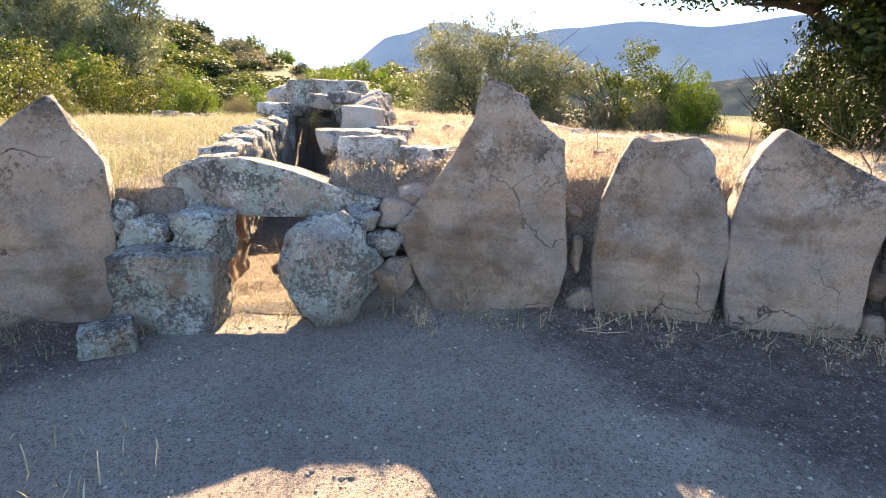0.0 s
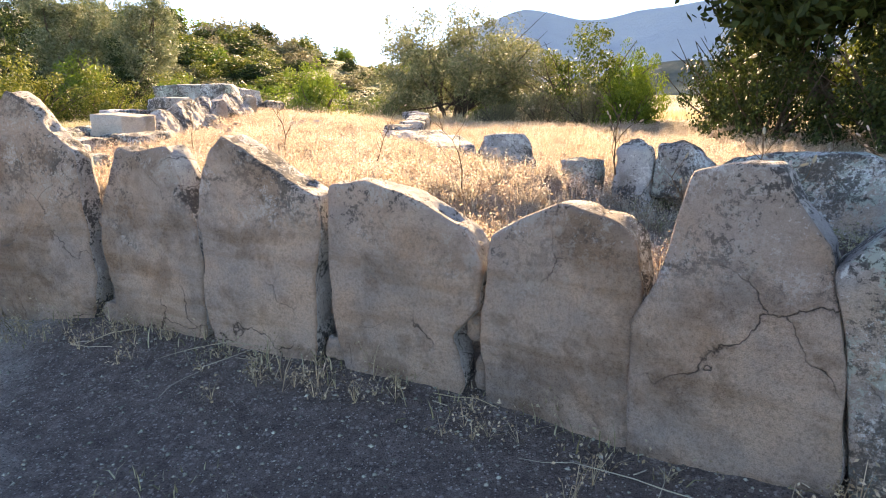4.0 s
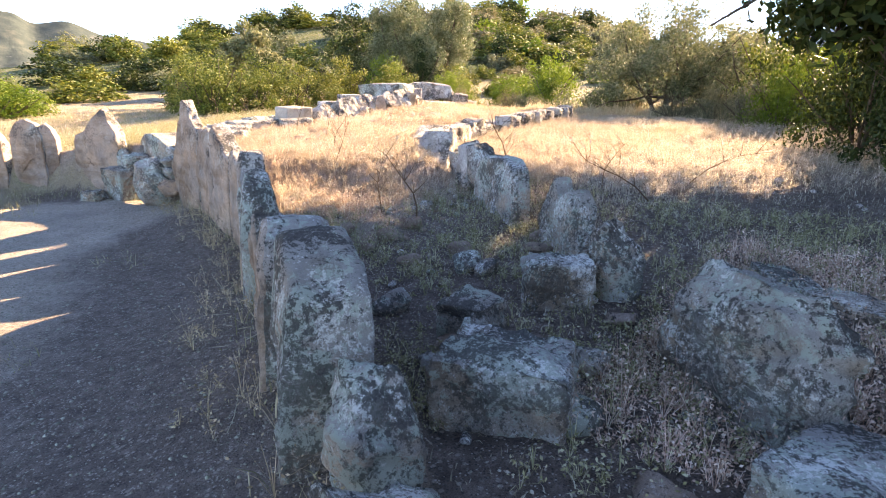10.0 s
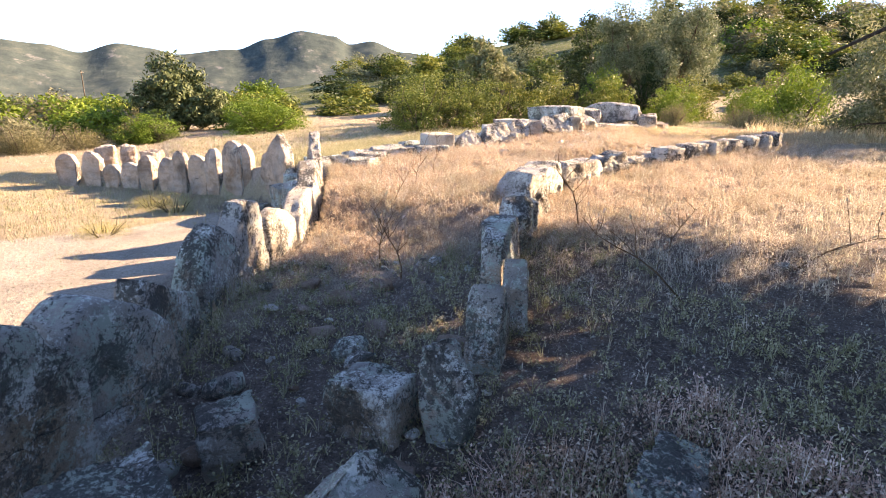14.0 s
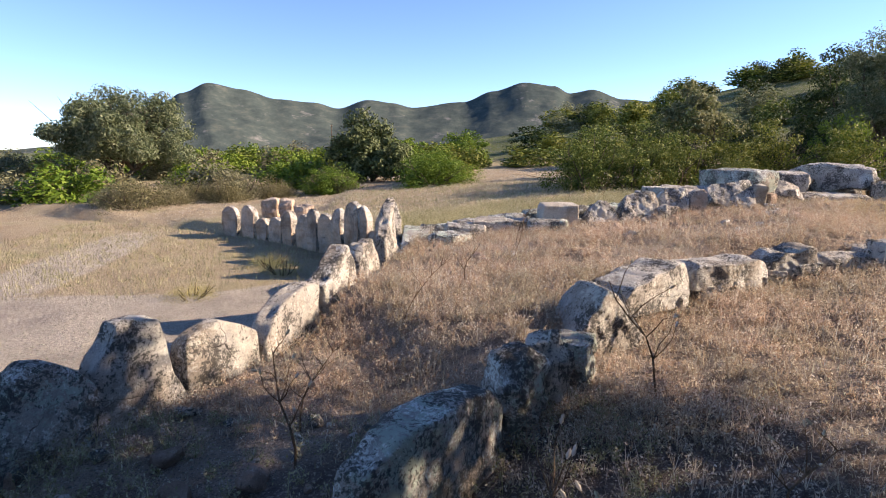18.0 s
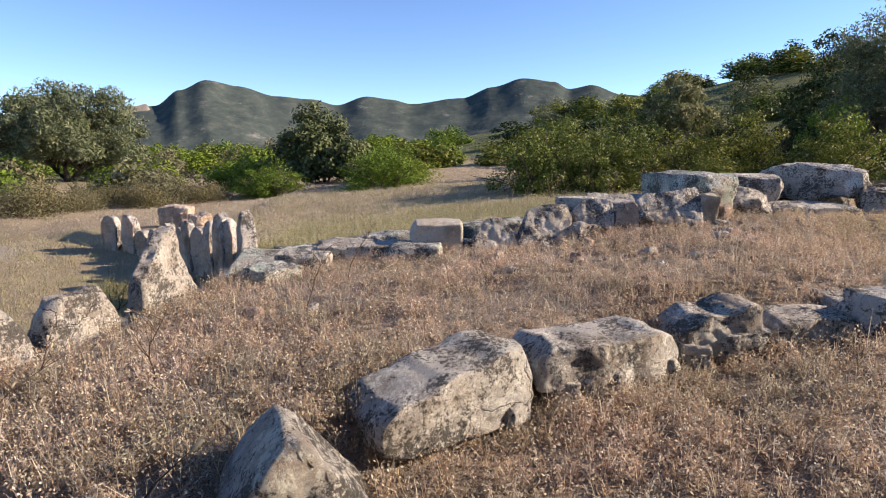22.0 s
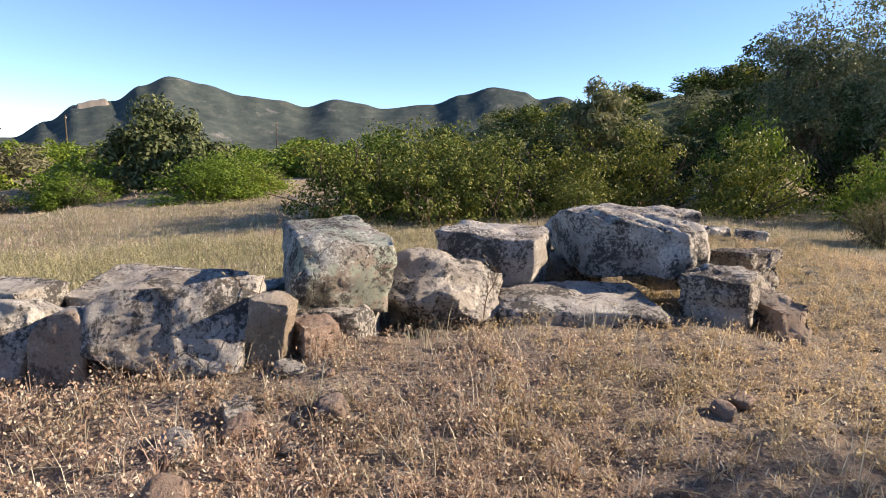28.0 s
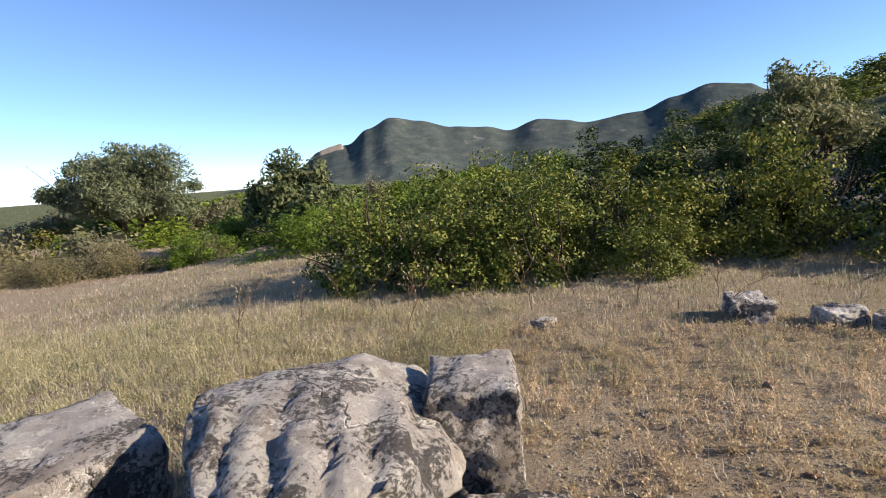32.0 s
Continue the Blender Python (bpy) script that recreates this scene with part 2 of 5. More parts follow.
    col = blend(n, 0.5, col, ramp(n, grit, [(0.36, (0.2, 0.19, 0.18)), (0.52, (0.85, 0.84, 0.83)), (0.6, (1, 1, 1))]), "MULTIPLY")
    n.links.new(col, b.inputs["Base Color"])
    b.inputs["Roughness"].default_value = 0.97
    b.inputs["Specular IOR Level"].default_value = 0.1
    bump(n, b, blend(n, 0.4, noise_of(n, p, 16, 10, 0.8, 2.2), grit), 1.0, 0.07)
    return m


EARTH = ground_material()


def leaf_material(name, a, b2, c, through=0.35):
    m, n, b, out = material(name)
    g = n.nodes.new("ShaderNodeNewGeometry")
    o = n.nodes.new("ShaderNodeObjectInfo")
    col = ramp(n, g.outputs["Random Per Island"], [(0.0, a), (0.55, b2), (1.0, c)])
    tone = ramp(n, o.outputs["Random"], [(0.0, (0.72, 0.8, 0.7)), (0.5, (1, 1, 1)), (1.0, (1.0, 0.93, 0.72))])
    patch = ramp(n, noise_of(n, g.outputs["Position"], 1.3, 3), [(0.35, (0.7, 0.75, 0.7)), (0.65, (1.0, 1.0, 1.0))])
    col = blend(n, 1.0, blend(n, 1.0, col, tone, "MULTIPLY"), patch, "MULTIPLY")
    n.links.new(col, b.inputs["Base Color"])
    b.inputs["Roughness"].default_value = 0.6
    b.inputs["Specular IOR Level"].default_value = 0.2
    tr = n.nodes.new("ShaderNodeBsdfTranslucent")
    n.links.new(col, tr.inputs[0])
    mix = n.nodes.new("ShaderNodeMixShader")
    mix.inputs[0].default_value = through
    n.links.new(b.outputs[0], mix.inputs[1])
    n.links.new(tr.outputs[0], mix.inputs[2])
    n.links.new(mix.outputs[0], out.inputs[0])
    return m


LEAF_GREEN = leaf_material("mastic_leaf", (0.05, 0.09, 0.014), (0.18, 0.2, 0.04), (0.33, 0.33, 0.09), 0.22)
LEAF_LIGHT = leaf_material("spurge_leaf", (0.1, 0.16, 0.02), (0.17, 0.24, 0.03), (0.27, 0.33, 0.06), 0.28)
LEAF_DARK = leaf_material("oak_leaf", (0.02, 0.036, 0.01), (0.045, 0.068, 0.018), (0.095, 0.12, 0.035), 0.2)
LEAF_OAK = leaf_material("round_oak_leaf", (0.05, 0.065, 0.022), (0.1, 0.125, 0.05), (0.2, 0.22, 0.11), 0.12)
LEAF_HALF = leaf_material("half_dry_leaf", (0.3, 0.26, 0.1), (0.46, 0.4, 0.17), (0.62, 0.54, 0.28), 0.28)
LEAF_OLIVE = leaf_material("olive_leaf", (0.12, 0.14, 0.075), (0.2, 0.22, 0.13), (0.34, 0.34, 0.23), 0.35)
LEAF_GREY = leaf_material("cistus_leaf", (0.13, 0.12, 0.075), (0.2, 0.185, 0.11), (0.29, 0.265, 0.17), 0.3)
STRAW_RED = leaf_material("reddish_dry_grass", (0.4, 0.29, 0.23), (0.65, 0.53, 0.45), (0.87, 0.78, 0.69), 0.4)
WEED_RED = leaf_material("reddish_dry_weed", (0.42, 0.255, 0.195), (0.68, 0.475, 0.39), (0.88, 0.745, 0.64), 0.4)
WEED_BROWN = leaf_material("brown_dry_weed", (0.36, 0.27, 0.21), (0.6, 0.49, 0.4), (0.84, 0.74, 0.64), 0.4)
STRAW = leaf_material("dry_grass", (0.45, 0.36, 0.27), (0.68, 0.59, 0.48), (0.88, 0.81, 0.71), 0.28)
GREENGRASS = leaf_material("half_dry_grass", (0.24, 0.22, 0.11), (0.42, 0.38, 0.23), (0.66, 0.6, 0.43), 0.28)
BARK = stone_material("bark", (0.13, 0.1, 0.075), (0.17, 0.145, 0.12), (0.2, 0.19, 0.16), (0.26, 0.25, 0.22), 0.0, 0.3, 0.0)
TWIG = stone_material("dry_stalk", (0.3, 0.21, 0.14), (0.25, 0.18, 0.12), (0.36, 0.27, 0.19), (0.42, 0.33, 0.24), 0.0, 0.0, 0.0)


def hill_material(name, a, b2, c, rock, scale):
    m, n, b, _ = material(name)
    g = n.nodes.new("ShaderNodeNewGeometry")
    p = g.outputs["Position"]
    col = ramp(n, noise_of(n, p, scale, 9, 0.7), [(0.32, a), (0.52, b2), (0.7, c)])
    col = blend(n, step(n, noise_of(n, p, scale * 0.45, 8, 0.72, 7.0), 0.6, 0.7), col, rock)
    n.links.new(col, b.inputs["Base Color"])
    b.inputs["Roughness"].default_value = 1.0
    b.inputs["Specular IOR Level"].default_value = 0.0
    bump(n, b, noise_of(n, p, scale * 2.2, 8, 0.7), 1.0, 3.0 / scale * 0.02)
    return m


# Scrub greens, made lighter and bluer to carry some distance haze.
MOUNTAIN = hill_material("hazed_mountain_scrub", (0.05, 0.066, 0.066), (0.074, 0.092, 0.086), (0.12, 0.13, 0.11), (0.22, 0.21, 0.2), 0.055)
HILLSIDE = hill_material("hillside_scrub", (0.07, 0.08, 0.03), (0.17, 0.16, 0.07), (0.26, 0.22, 0.12), (0.08, 0.09, 0.035), 0.25)
# Pale greys: the haze of distance is painted into the range's colour.
HAZY = hill_material("haze_tinted_range", (0.36, 0.38, 0.4), (0.4, 0.42, 0.43), (0.43, 0.45, 0.46), (0.46, 0.47, 0.47), 0.004)
CLIFF = hill_material("bare_cliff", (0.18, 0.16, 0.14), (0.26, 0.23, 0.2), (0.34, 0.3, 0.27), (0.17, 0.16, 0.12), 0.05)


# ---- builders ----
def mesh_of(name, verts, faces, mat, smooth=True):
    me = bpy.data.meshes.new(name)
    me.from_pydata([tuple(v) for v in verts], [], faces)
    me.materials.append(mat)
    if smooth:
        me.polygons.foreach_set("use_smooth", [True] * len(me.polygons))
    me.update()
    return me


def quads_mesh(name, corners, mat):
    """A mesh of loose quads, from an array (count, 4, 3)."""
    k = len(corners)
    me = bpy.data.meshes.new(name)
    me.vertices.add(k * 4)
    me.vertices.foreach_set("co", np.ascontiguousarray(corners, dtype=np.float32).ravel())
    me.loops.add(k * 4)
    me.loops.foreach_set("vertex_index", np.arange(k * 4, dtype=np.int32))
    me.polygons.add(k)
    me.polygons.foreach_set("loop_start", np.arange(0, k * 4, 4, dtype=np.int32))
    me.materials.append(mat)
    me.update(calc_edges=True)
    return me


def part(name, data, parent, label=""):
    ob = new(name, data)
    ob.parent = parent
    if label:
        tagged(ob, label)
    return ob


def wrinkle(p, seed, size, amount):
    """How far a point moves, by three sizes of noise."""
    q = Vector(p) / size + Vector((seed * 3.7, seed * -2.9, seed * 5.3))
    return amount * (noise.noise(q) + 0.5 * noise.noise(q * 2.3) + 0.28 * noise.noise(q * 5.1) + 0.16 * noise.noise(q * 11.0))


FACADE = [(-9.5, -4.2), (-8.2, -2.0), (-7.0, -0.2), (-5.7, 1.4), (-4.5, 2.4), (-3.4, 3.1), (-2.3, 3.8), (-0.35, 4.02), (0.95, 3.8), (1.8, 3.54),
          (2.66, 3.28), (3.46, 2.96), (4.18, 2.55), (5.1, 2.0), (5.9, 1.62), (6.45, 1.4), (7.2, 1.02), (7.75, 0.6)]
AXIS_A, AXIS_B = np.array((-1.22, 3.55)), np.array((-1.55, 9.9))


def smooth(a, b, v):
    v = np.clip((v - a) / (b - a), 0, 1)
    return v * v * (3 - 2 * v)


def behind(x, y):
    """Signed distance behind the row of slabs, and how far past its ends."""
    best = np.full(np.shape(x), 1e9)
    sign = np.zeros(np.shape(x))
    for (ax, ay), (bx, by) in zip(FACADE, FACADE[1:]):
        dx, dy = bx - ax, by - ay
        u = np.clip(((x - ax) * dx + (y - ay) * dy) / (dx * dx + dy * dy), 0, 1)
        d = np.hypot(x - ax - u * dx, y - ay - u * dy)
        s = (dx * (y - ay) - dy * (x - ax)) / math.hypot(dx, dy)
        near = d < best
        best = np.where(near, d, best)
        sign = np.where(near, np.sign(s), sign)
    past = np.maximum(np.maximum(x - 7.4, 0), np.maximum(-8.5 - x, 0))
    return best * sign, past


def passage(x, y):
    """How much a place lies in the sunken corridor of the tomb (1) or outside it (0)."""
    d = AXIS_B - AXIS_A
    u = ((x - AXIS_A[0]) * d[0] + (y - AXIS_A[1]) * d[1]) / (d @ d)
    off = np.abs((x - AXIS_A[0]) * d[1] - (y - AXIS_A[1]) * d[0]) / math.sqrt(d @ d)
    return smooth(0.52, 0.38, off) * smooth(-0.03, 0.0, u) * smooth(1.1, 1.04, u), u


def inside_kerb(x, y):
    """1 on the mound, 0 outside its kerb."""
    edge = np.interp(y, (2.0, 2.9, 4.1, 4.6, 5.1, 5.7, 6.6, 7.5, 8.5, 9.5, 11, 13), (8.2, 7.3, 6.0, 5.2, 4.5, 3.7, 2.85, 2.4, 2.15, 2.0, 1.9, 1.7))
    return smooth(-0.05, 0.5, (edge - x) * 0.75) * smooth(4.6, 5.6, y + 0.9 * np.clip(4.6 - x, 0, 4))


def bell(x, y, cx, cy, r):
    return np.exp(-((x - cx) ** 2 + (y - cy) ** 2) / (2 * r * r))


def rough(x, y):
    return 0.022 * np.sin(3.1 * x + 1.3 * np.sin(2.3 * y)) * np.sin(2.7 * y + 0.7) + 0.012 * np.sin(7.3 * x + 2 * np.sin(5.1 * y)) * np.sin(6.1 * y)


def ground_at(x, y):
    x, y = np.asarray(x, float), np.asarray(y, float)
    s, past = behind(x, y)
    low = np.interp(x, (2.5, 4, 5, 6, 7, 8, 9.5, 11), (0, 0.04, 0.1, 0.18, 0.26, 0.34, 0.42, 0.45)) + 0.02 * np.clip(-x - 5, 0, 10)
    foot = np.interp(x, (-2.5, -0.6, 0, 1, 2.5, 4.1, 4.8, 5.3, 6, 7, 8), (0.0, 0.0, 0.08, 0.16, 0.15, 0.15, 0.3, 0.37, 0.42, 0.46, 0.46))
    low = low + np.maximum(foot - low, 0) * np.exp(-(np.maximum(-s, 0) / 0.75) ** 1.5)
    mound = inside_kerb(x, y)
    high = 0.53 + 0.052 * np.clip(y - 1.5, -3, 13) + mound * (0.16 - 0.1 * smooth(9, 11, y) + 0.2 * bell(x, y, 1.0, 5.8, 2.8)) + 0.22 * bell(x, y, -0.4, 10.5, 2.4) + 0.16 * np.exp(-((x + 0.7 + 0.07 * (y - 7)) / 0.75) ** 2) * smooth(8.2, 10.2, y) * smooth(13.5, 12.0, y) - 0.06 * bell(x, y, 7.0, 1.9, 0.9)
    high = high - 0.25 * bell(x, y, -7, 3.5, 3.0)
    high = high + 0.12 * np.exp(-((s - 0.2) / 0.55) ** 2) * smooth(1.5, 2.6, x) * smooth(6.2, 4.8, x)
    w = smooth(-0.05, 0.22 + 1.5 * past, s + 0.35 * past)
    z = low * (1 - w) + high * w
    inside, u = passage(x, y)
    z = z * (1 - inside) + inside * np.minimum(z, 0.04 + 0.28 * np.clip(u, 0, 1.2))
    r = np.hypot(x, y)
    z = z + rough(x, y) * (0.35 + 0.65 * w)
    # wooded hill behind, gentle fall towards the sea on the other side
    az = np.degrees(np.arctan2(x, y))
    hill = smooth(24, 95, r) * np.exp(-(((az + 38) / 34) ** 2)) * 12.5 + smooth(20, 60, r) * np.exp(-(((az - 20) / 40) ** 2)) * 1.2
    fall = -smooth(30, 200, r) * np.exp(-(((np.abs(az) - 165) / 45) ** 2)) * 9
    return z + hill + fall


def height(x, y):
    return float(ground_at(np.array([x]), np.array([y]))[0])


def axis_steps(lo, hi, fine, far):
    a = list(np.arange(lo, hi + 1e-6, fine))
    stepping, v = fine, hi
    while v < far:
        stepping *= 1.12
        v += stepping
        a.append(v)
    stepping, v = fine, lo
    while v > -far:
        stepping *= 1.12
        v -= stepping
        a.insert(0, v)
    return np.array(a)


def build_ground():
    xs, ys = axis_steps(-9, 11, 0.085, 2600), axis_steps(-3, 16, 0.085, 2600)
    gx, gy = np.meshgrid(xs, ys)
    gz = ground_at(gx, gy)
    co = np.stack([gx, gy, gz], -1).reshape(-1, 3)
    nx, ny = len(xs), len(ys)
    i = (np.arange(ny - 1)[:, None] * nx + np.arange(nx - 1)[None, :]).ravel()
    quads = np.stack([i, i + 1, i + nx + 1, i + nx], -1)
    me = bpy.data.meshes.new("ground")
    me.vertices.add(len(co))
    me.vertices.foreach_set("co", co.astype(np.float32).ravel())
    me.loops.add(quads.size)
    me.loops.foreach_set("vertex_index", quads.astype(np.int32).ravel())
    me.polygons.add(len(quads))
    me.polygons.foreach_set("loop_start", np.arange(0, quads.size, 4, dtype=np.int32))
    me.polygons.foreach_set("use_smooth", np.ones(len(quads), dtype=bool))
    me.update(calc_edges=True)
    s, past = behind(gx, gy)
    plaza = smooth(0.15, -0.1, s) * smooth(-1.7, -0.5, gx + 0.6 * np.clip(gy - 0.7, 0, 2.2)) * smooth(12, 8.5, gx)
    lane = smooth(1.3, 0.4, np.abs(gy + 2.6 - 0.1 * gx)) * smooth(-12, -4, gx) * smooth(0, -2, gx) * 0.7
    inside, _ = passage(gx, gy)
    plaza = np.maximum(np.maximum(plaza, lane), inside * 0.25)
    a = me.attributes.new("trodden", "FLOAT", "POINT")
    a.data.foreach_set("value", plaza.astype(np.float32).ravel())
    far = np.maximum(smooth(5.5, 11, np.hypot(gx - 2.5, gy - 6)), smooth(-0.5, -1.6, gx) * (s < 0.1))
    a = me.attributes.new("meadow", "FLOAT", "POINT")
    a.data.foreach_set("value", far.astype(np.float32).ravel())
    # Darker ground: along the slabs' foot, left of the entrance, inside the wing.
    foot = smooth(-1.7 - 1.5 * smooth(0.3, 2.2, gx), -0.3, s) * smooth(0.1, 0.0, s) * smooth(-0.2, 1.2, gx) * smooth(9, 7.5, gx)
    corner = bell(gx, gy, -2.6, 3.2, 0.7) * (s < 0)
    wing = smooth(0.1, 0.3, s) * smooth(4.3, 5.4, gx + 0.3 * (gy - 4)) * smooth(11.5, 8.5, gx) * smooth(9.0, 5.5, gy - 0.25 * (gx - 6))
    a = me.attributes.new("dark_ground", "FLOAT", "POINT")
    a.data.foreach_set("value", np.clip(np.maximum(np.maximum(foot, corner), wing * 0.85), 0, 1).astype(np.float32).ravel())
    a = me.attributes.new("scrub", "FLOAT", "POINT")
    a.data.foreach_set("value", smooth(26, 42, np.hypot(gx, gy - 5)).astype(np.float32).ravel())
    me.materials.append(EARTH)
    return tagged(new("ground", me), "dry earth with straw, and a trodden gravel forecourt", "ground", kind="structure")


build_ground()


def slab_mesh(outline, thick, seed, mat, back=None, rough_by=0.03):
    """An upright slab from its outline (along, up): hewn flats on both faces, broken edges; back and rim may have a
    second material.
    """
    rnd = random.Random(seed * 7 + 1)
    pts = [Vector(p) for p in outline]
    n = len(pts)
    ring = []
    for i in range(n):
        a, b = pts[i], pts[(i + 1) % n]
        k = max(2, int((b - a).length / 0.028))
        ring += [a.lerp(b, j / k) for j in range(k)]
    ring = [(ring[i - 1] + 4 * ring[i] + ring[(i + 1) % len(ring)]) / 6 for i in range(len(ring))]
    mid = sum(ring, Vector((0, 0))) / len(ring)
    m = len(ring)
    size = max((r - mid).length for r in ring)
    flats = {}
    for side in (-1, 1):
        flats[side] = []
        for _ in range(8):
            an = rnd.uniform(0, 6.283)
            flats[side].append((Vector((math.cos(an), math.sin(an))), rnd.uniform(0.45, 0.85) * size, rnd.uniform(0.1, 0.4)))
    levels = [(1.0, 0.0), (1.0, 0.5), (1.0, 0.82), (0.988, 0.96), (0.965, 1.0)] + [(0.96 - 0.068 * k, 1.0) for k in range(1, 14)]
    verts, faces, backs = [], [], []

    def put(u, z, d, side):
        q = Vector((u, z))
        cut = max(0.0, max((w.dot(q - mid) - far) * slope for w, far, slope in flats[side]))
        depth = max(0.12, 1.0 - cut / thick) * thick / 2 * d
        w = wrinkle((u, side * 2.0, z), seed, 0.5, rough_by * 0.6) + wrinkle((u, side * 3.0, z), seed + 5, 0.09, rough_by * 0.22)
        ledge = noise.noise(Vector((u * 2.2, seed * 1.7 + side, z * 2.2)))
        w -= rough_by * 0.55 * min(1.0, size) * (0.0 if ledge < 0.1 else min(1.0, (ledge - 0.1) / 0.03))
        e = wrinkle((u, side * 0.1 * d, z), seed + 9, 0.16, rough_by * 1.3)
        verts.append((u + e * (1 - d), side * (depth + w * (0.25 + d)), z + e * 0.9 * (1 - d)))

    for side in (-1, 1):
        for f, d in (levels if side < 0 else levels[1:]):
            for r in ring:
                q = mid + (r - mid) * f
                put(q.x, q.y, d, side)
        put(mid.x, mid.y, 1.0, side)
    k = len(levels)
    front_mid = k * m
    start_back = k * m + 1
    back_mid = start_back + (k - 1) * m

    def idx(side, lev, i):
        i %= m
        if side < 0 or lev == 0:
            return lev * m + i
        return start_back + (lev - 1) * m + i

    for lev in range(k - 1):
        for i in range(m):
            faces.append((idx(-1, lev, i), idx(-1, lev, i + 1), idx(-1, lev + 1, i + 1), idx(-1, lev + 1, i)))
            faces.append((idx(1, lev, i + 1), idx(1, lev, i), idx(1, lev + 1, i), idx(1, lev + 1, i + 1)))
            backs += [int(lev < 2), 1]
    for i in range(m):
        faces.append((idx(-1, k - 1, i), idx(-1, k - 1, i + 1), front_mid))
        faces.append((idx(1, k - 1, i + 1), idx(1, k - 1, i), back_mid))
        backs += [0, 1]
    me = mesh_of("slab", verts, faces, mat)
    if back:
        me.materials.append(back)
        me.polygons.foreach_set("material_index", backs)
    return me


def slab(label, a, b, outline, thick, seed, mat, lean=0.0, group="", z=0.0, name="standing_slab", category="stone", back=None):
    """A standing slab whose front face follows the line from a to b on the plan; outline: (along, height)."""
    yaw = math.degrees(math.atan2(b[1] - a[1], b[0] - a[0]))
    # Tan slabs take pale granite on back and rim unless another is given.
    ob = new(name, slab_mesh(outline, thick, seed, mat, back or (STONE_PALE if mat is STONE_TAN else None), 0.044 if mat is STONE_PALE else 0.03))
    n = Vector((-(b[1] - a[1]), b[0] - a[0])).normalized() * thick * 0.3
    ob.matrix_world = pose(a[0] + n.x, a[1] + n.y, z, lean * 0.25, 0, yaw)
    return tagged(ob, label, category, group)


def boulder_mesh(seed, boxy, facets, roughness, mat, sub=4, dims=(1, 1, 1), grooves=0.0):
    """A broken, weathered rock about its own middle: a hull of random corners, worn and roughened."""
    rnd = random.Random(seed)
    bm = bmesh.new()
    for _ in range(10 + facets * 2):
        d = Vector((rnd.gauss(0, 1), rnd.gauss(0, 1), rnd.gauss(0, 1)))
        k = (abs(d.x) ** boxy + abs(d.y) ** boxy + abs(d.z) ** boxy) ** (1 / boxy)
        d = d / k * rnd.uniform(0.9, 1.06)
        bm.verts.new((d.x * dims[0] / 2, d.y * dims[1] / 2, d.z * dims[2] / 2))
    if boxy > 3.2:
        for sx in (-1, 1):
            for sy in (-1, 1):
                for sz in (-1, 1):
                    f = [rnd.uniform(0.78, 0.98) for _ in range(3)]
                    bm.verts.new((sx * f[0] * dims[0] / 2, sy * f[1] * dims[1] / 2, sz * f[2] * dims[2] / 2))
    res = bmesh.ops.convex_hull(bm, input=bm.verts)
    loose = [v for v in bm.verts if not v.link_faces]
    bmesh.ops.delete(bm, geom=loose, context="VERTS")
    bmesh.ops.triangulate(bm, faces=bm.faces)
    size = sum(dims) / 3
    goal = {1: 0.3, 2: 0.2, 3: 0.1, 4: 0.055, 5: 0.036}[sub] * size
    for _ in range(5):
        long = [e for e in bm.edges if e.calc_length() > goal * 1.5]
        if not long or len(bm.faces) > 12000:
            break
        bmesh.ops.subdivide_edges(bm, edges=long, cuts=1, use_grid_fill=False)
        bmesh.ops.triangulate(bm, faces=[f for f in bm.faces if len(f.verts) > 3])
    for _ in range(1):
        bmesh.ops.smooth_vert(bm, verts=bm.verts, factor=0.3, use_axis_x=True, use_axis_y=True, use_axis_z=True)
    bm.normal_update()
    moved = []
    for v in bm.verts:
        q = v.co
        q2 = Vector((q.x, q.y, q.z * 2.0))
        w = wrinkle(q2, seed, 0.32 * max(0.25, max(dims)), 0.75 * roughness * max(0.1, min(1.0, size)))
        w += wrinkle(q2, seed + 4, 0.07, roughness * 0.2 * min(1.0, size))
        ledge = noise.noise(q2 / (0.5 * max(0.3, size)) + Vector((0, seed * 2.1, 0)))
        w -= 0.5 * roughness * min(1.0, size) * (0.0 if ledge < 0.08 else min(1.0, (ledge - 0.08) / 0.05))
        chip = abs(noise.noise(q / (0.2 * max(0.4, size)) + Vector((seed, 0, 0))))
        w -= roughness * 0.35 * min(1.0, size) * max(0.0, 0.16 - chip) / 0.16
        if grooves:
            g = math.sin(q.y * 36 + q.z * 9 + 2.2 * noise.noise(q * 2.5))
            w -= grooves * max(0.0, g) ** 0.7 * max(0.0, min(1.0, q.x * 1.8 + 0.45))
        moved.append(q + v.normal * w)
    for v, q in zip(bm.verts, moved):
        v.co = q
    me = bpy.data.meshes.new("boulder")
    bm.to_mesh(me)
    bm.free()
    me.materials.append(mat)
    me.polygons.foreach_set("use_smooth", [True] * len(me.polygons))
    return me


def boulder(label, c, dims, seed, mat, rz=0, rx=0, ry=0, boxy=3.5, facets=7, roughness=0.07, name="boulder", group="", sub=4, category="stone", grooves=0.0):
    if boxy >= 4:
        roughness *= 0.6
    if boxy > 3.2:
        dims = tuple(1.08 * v for v in dims)
    ob = new(name, boulder_mesh(seed, boxy, facets, roughness, mat, sub, dims, grooves))
    ob.matrix_world = pose(*c, rx, ry, rz)
    return tagged(ob, label, category, group)


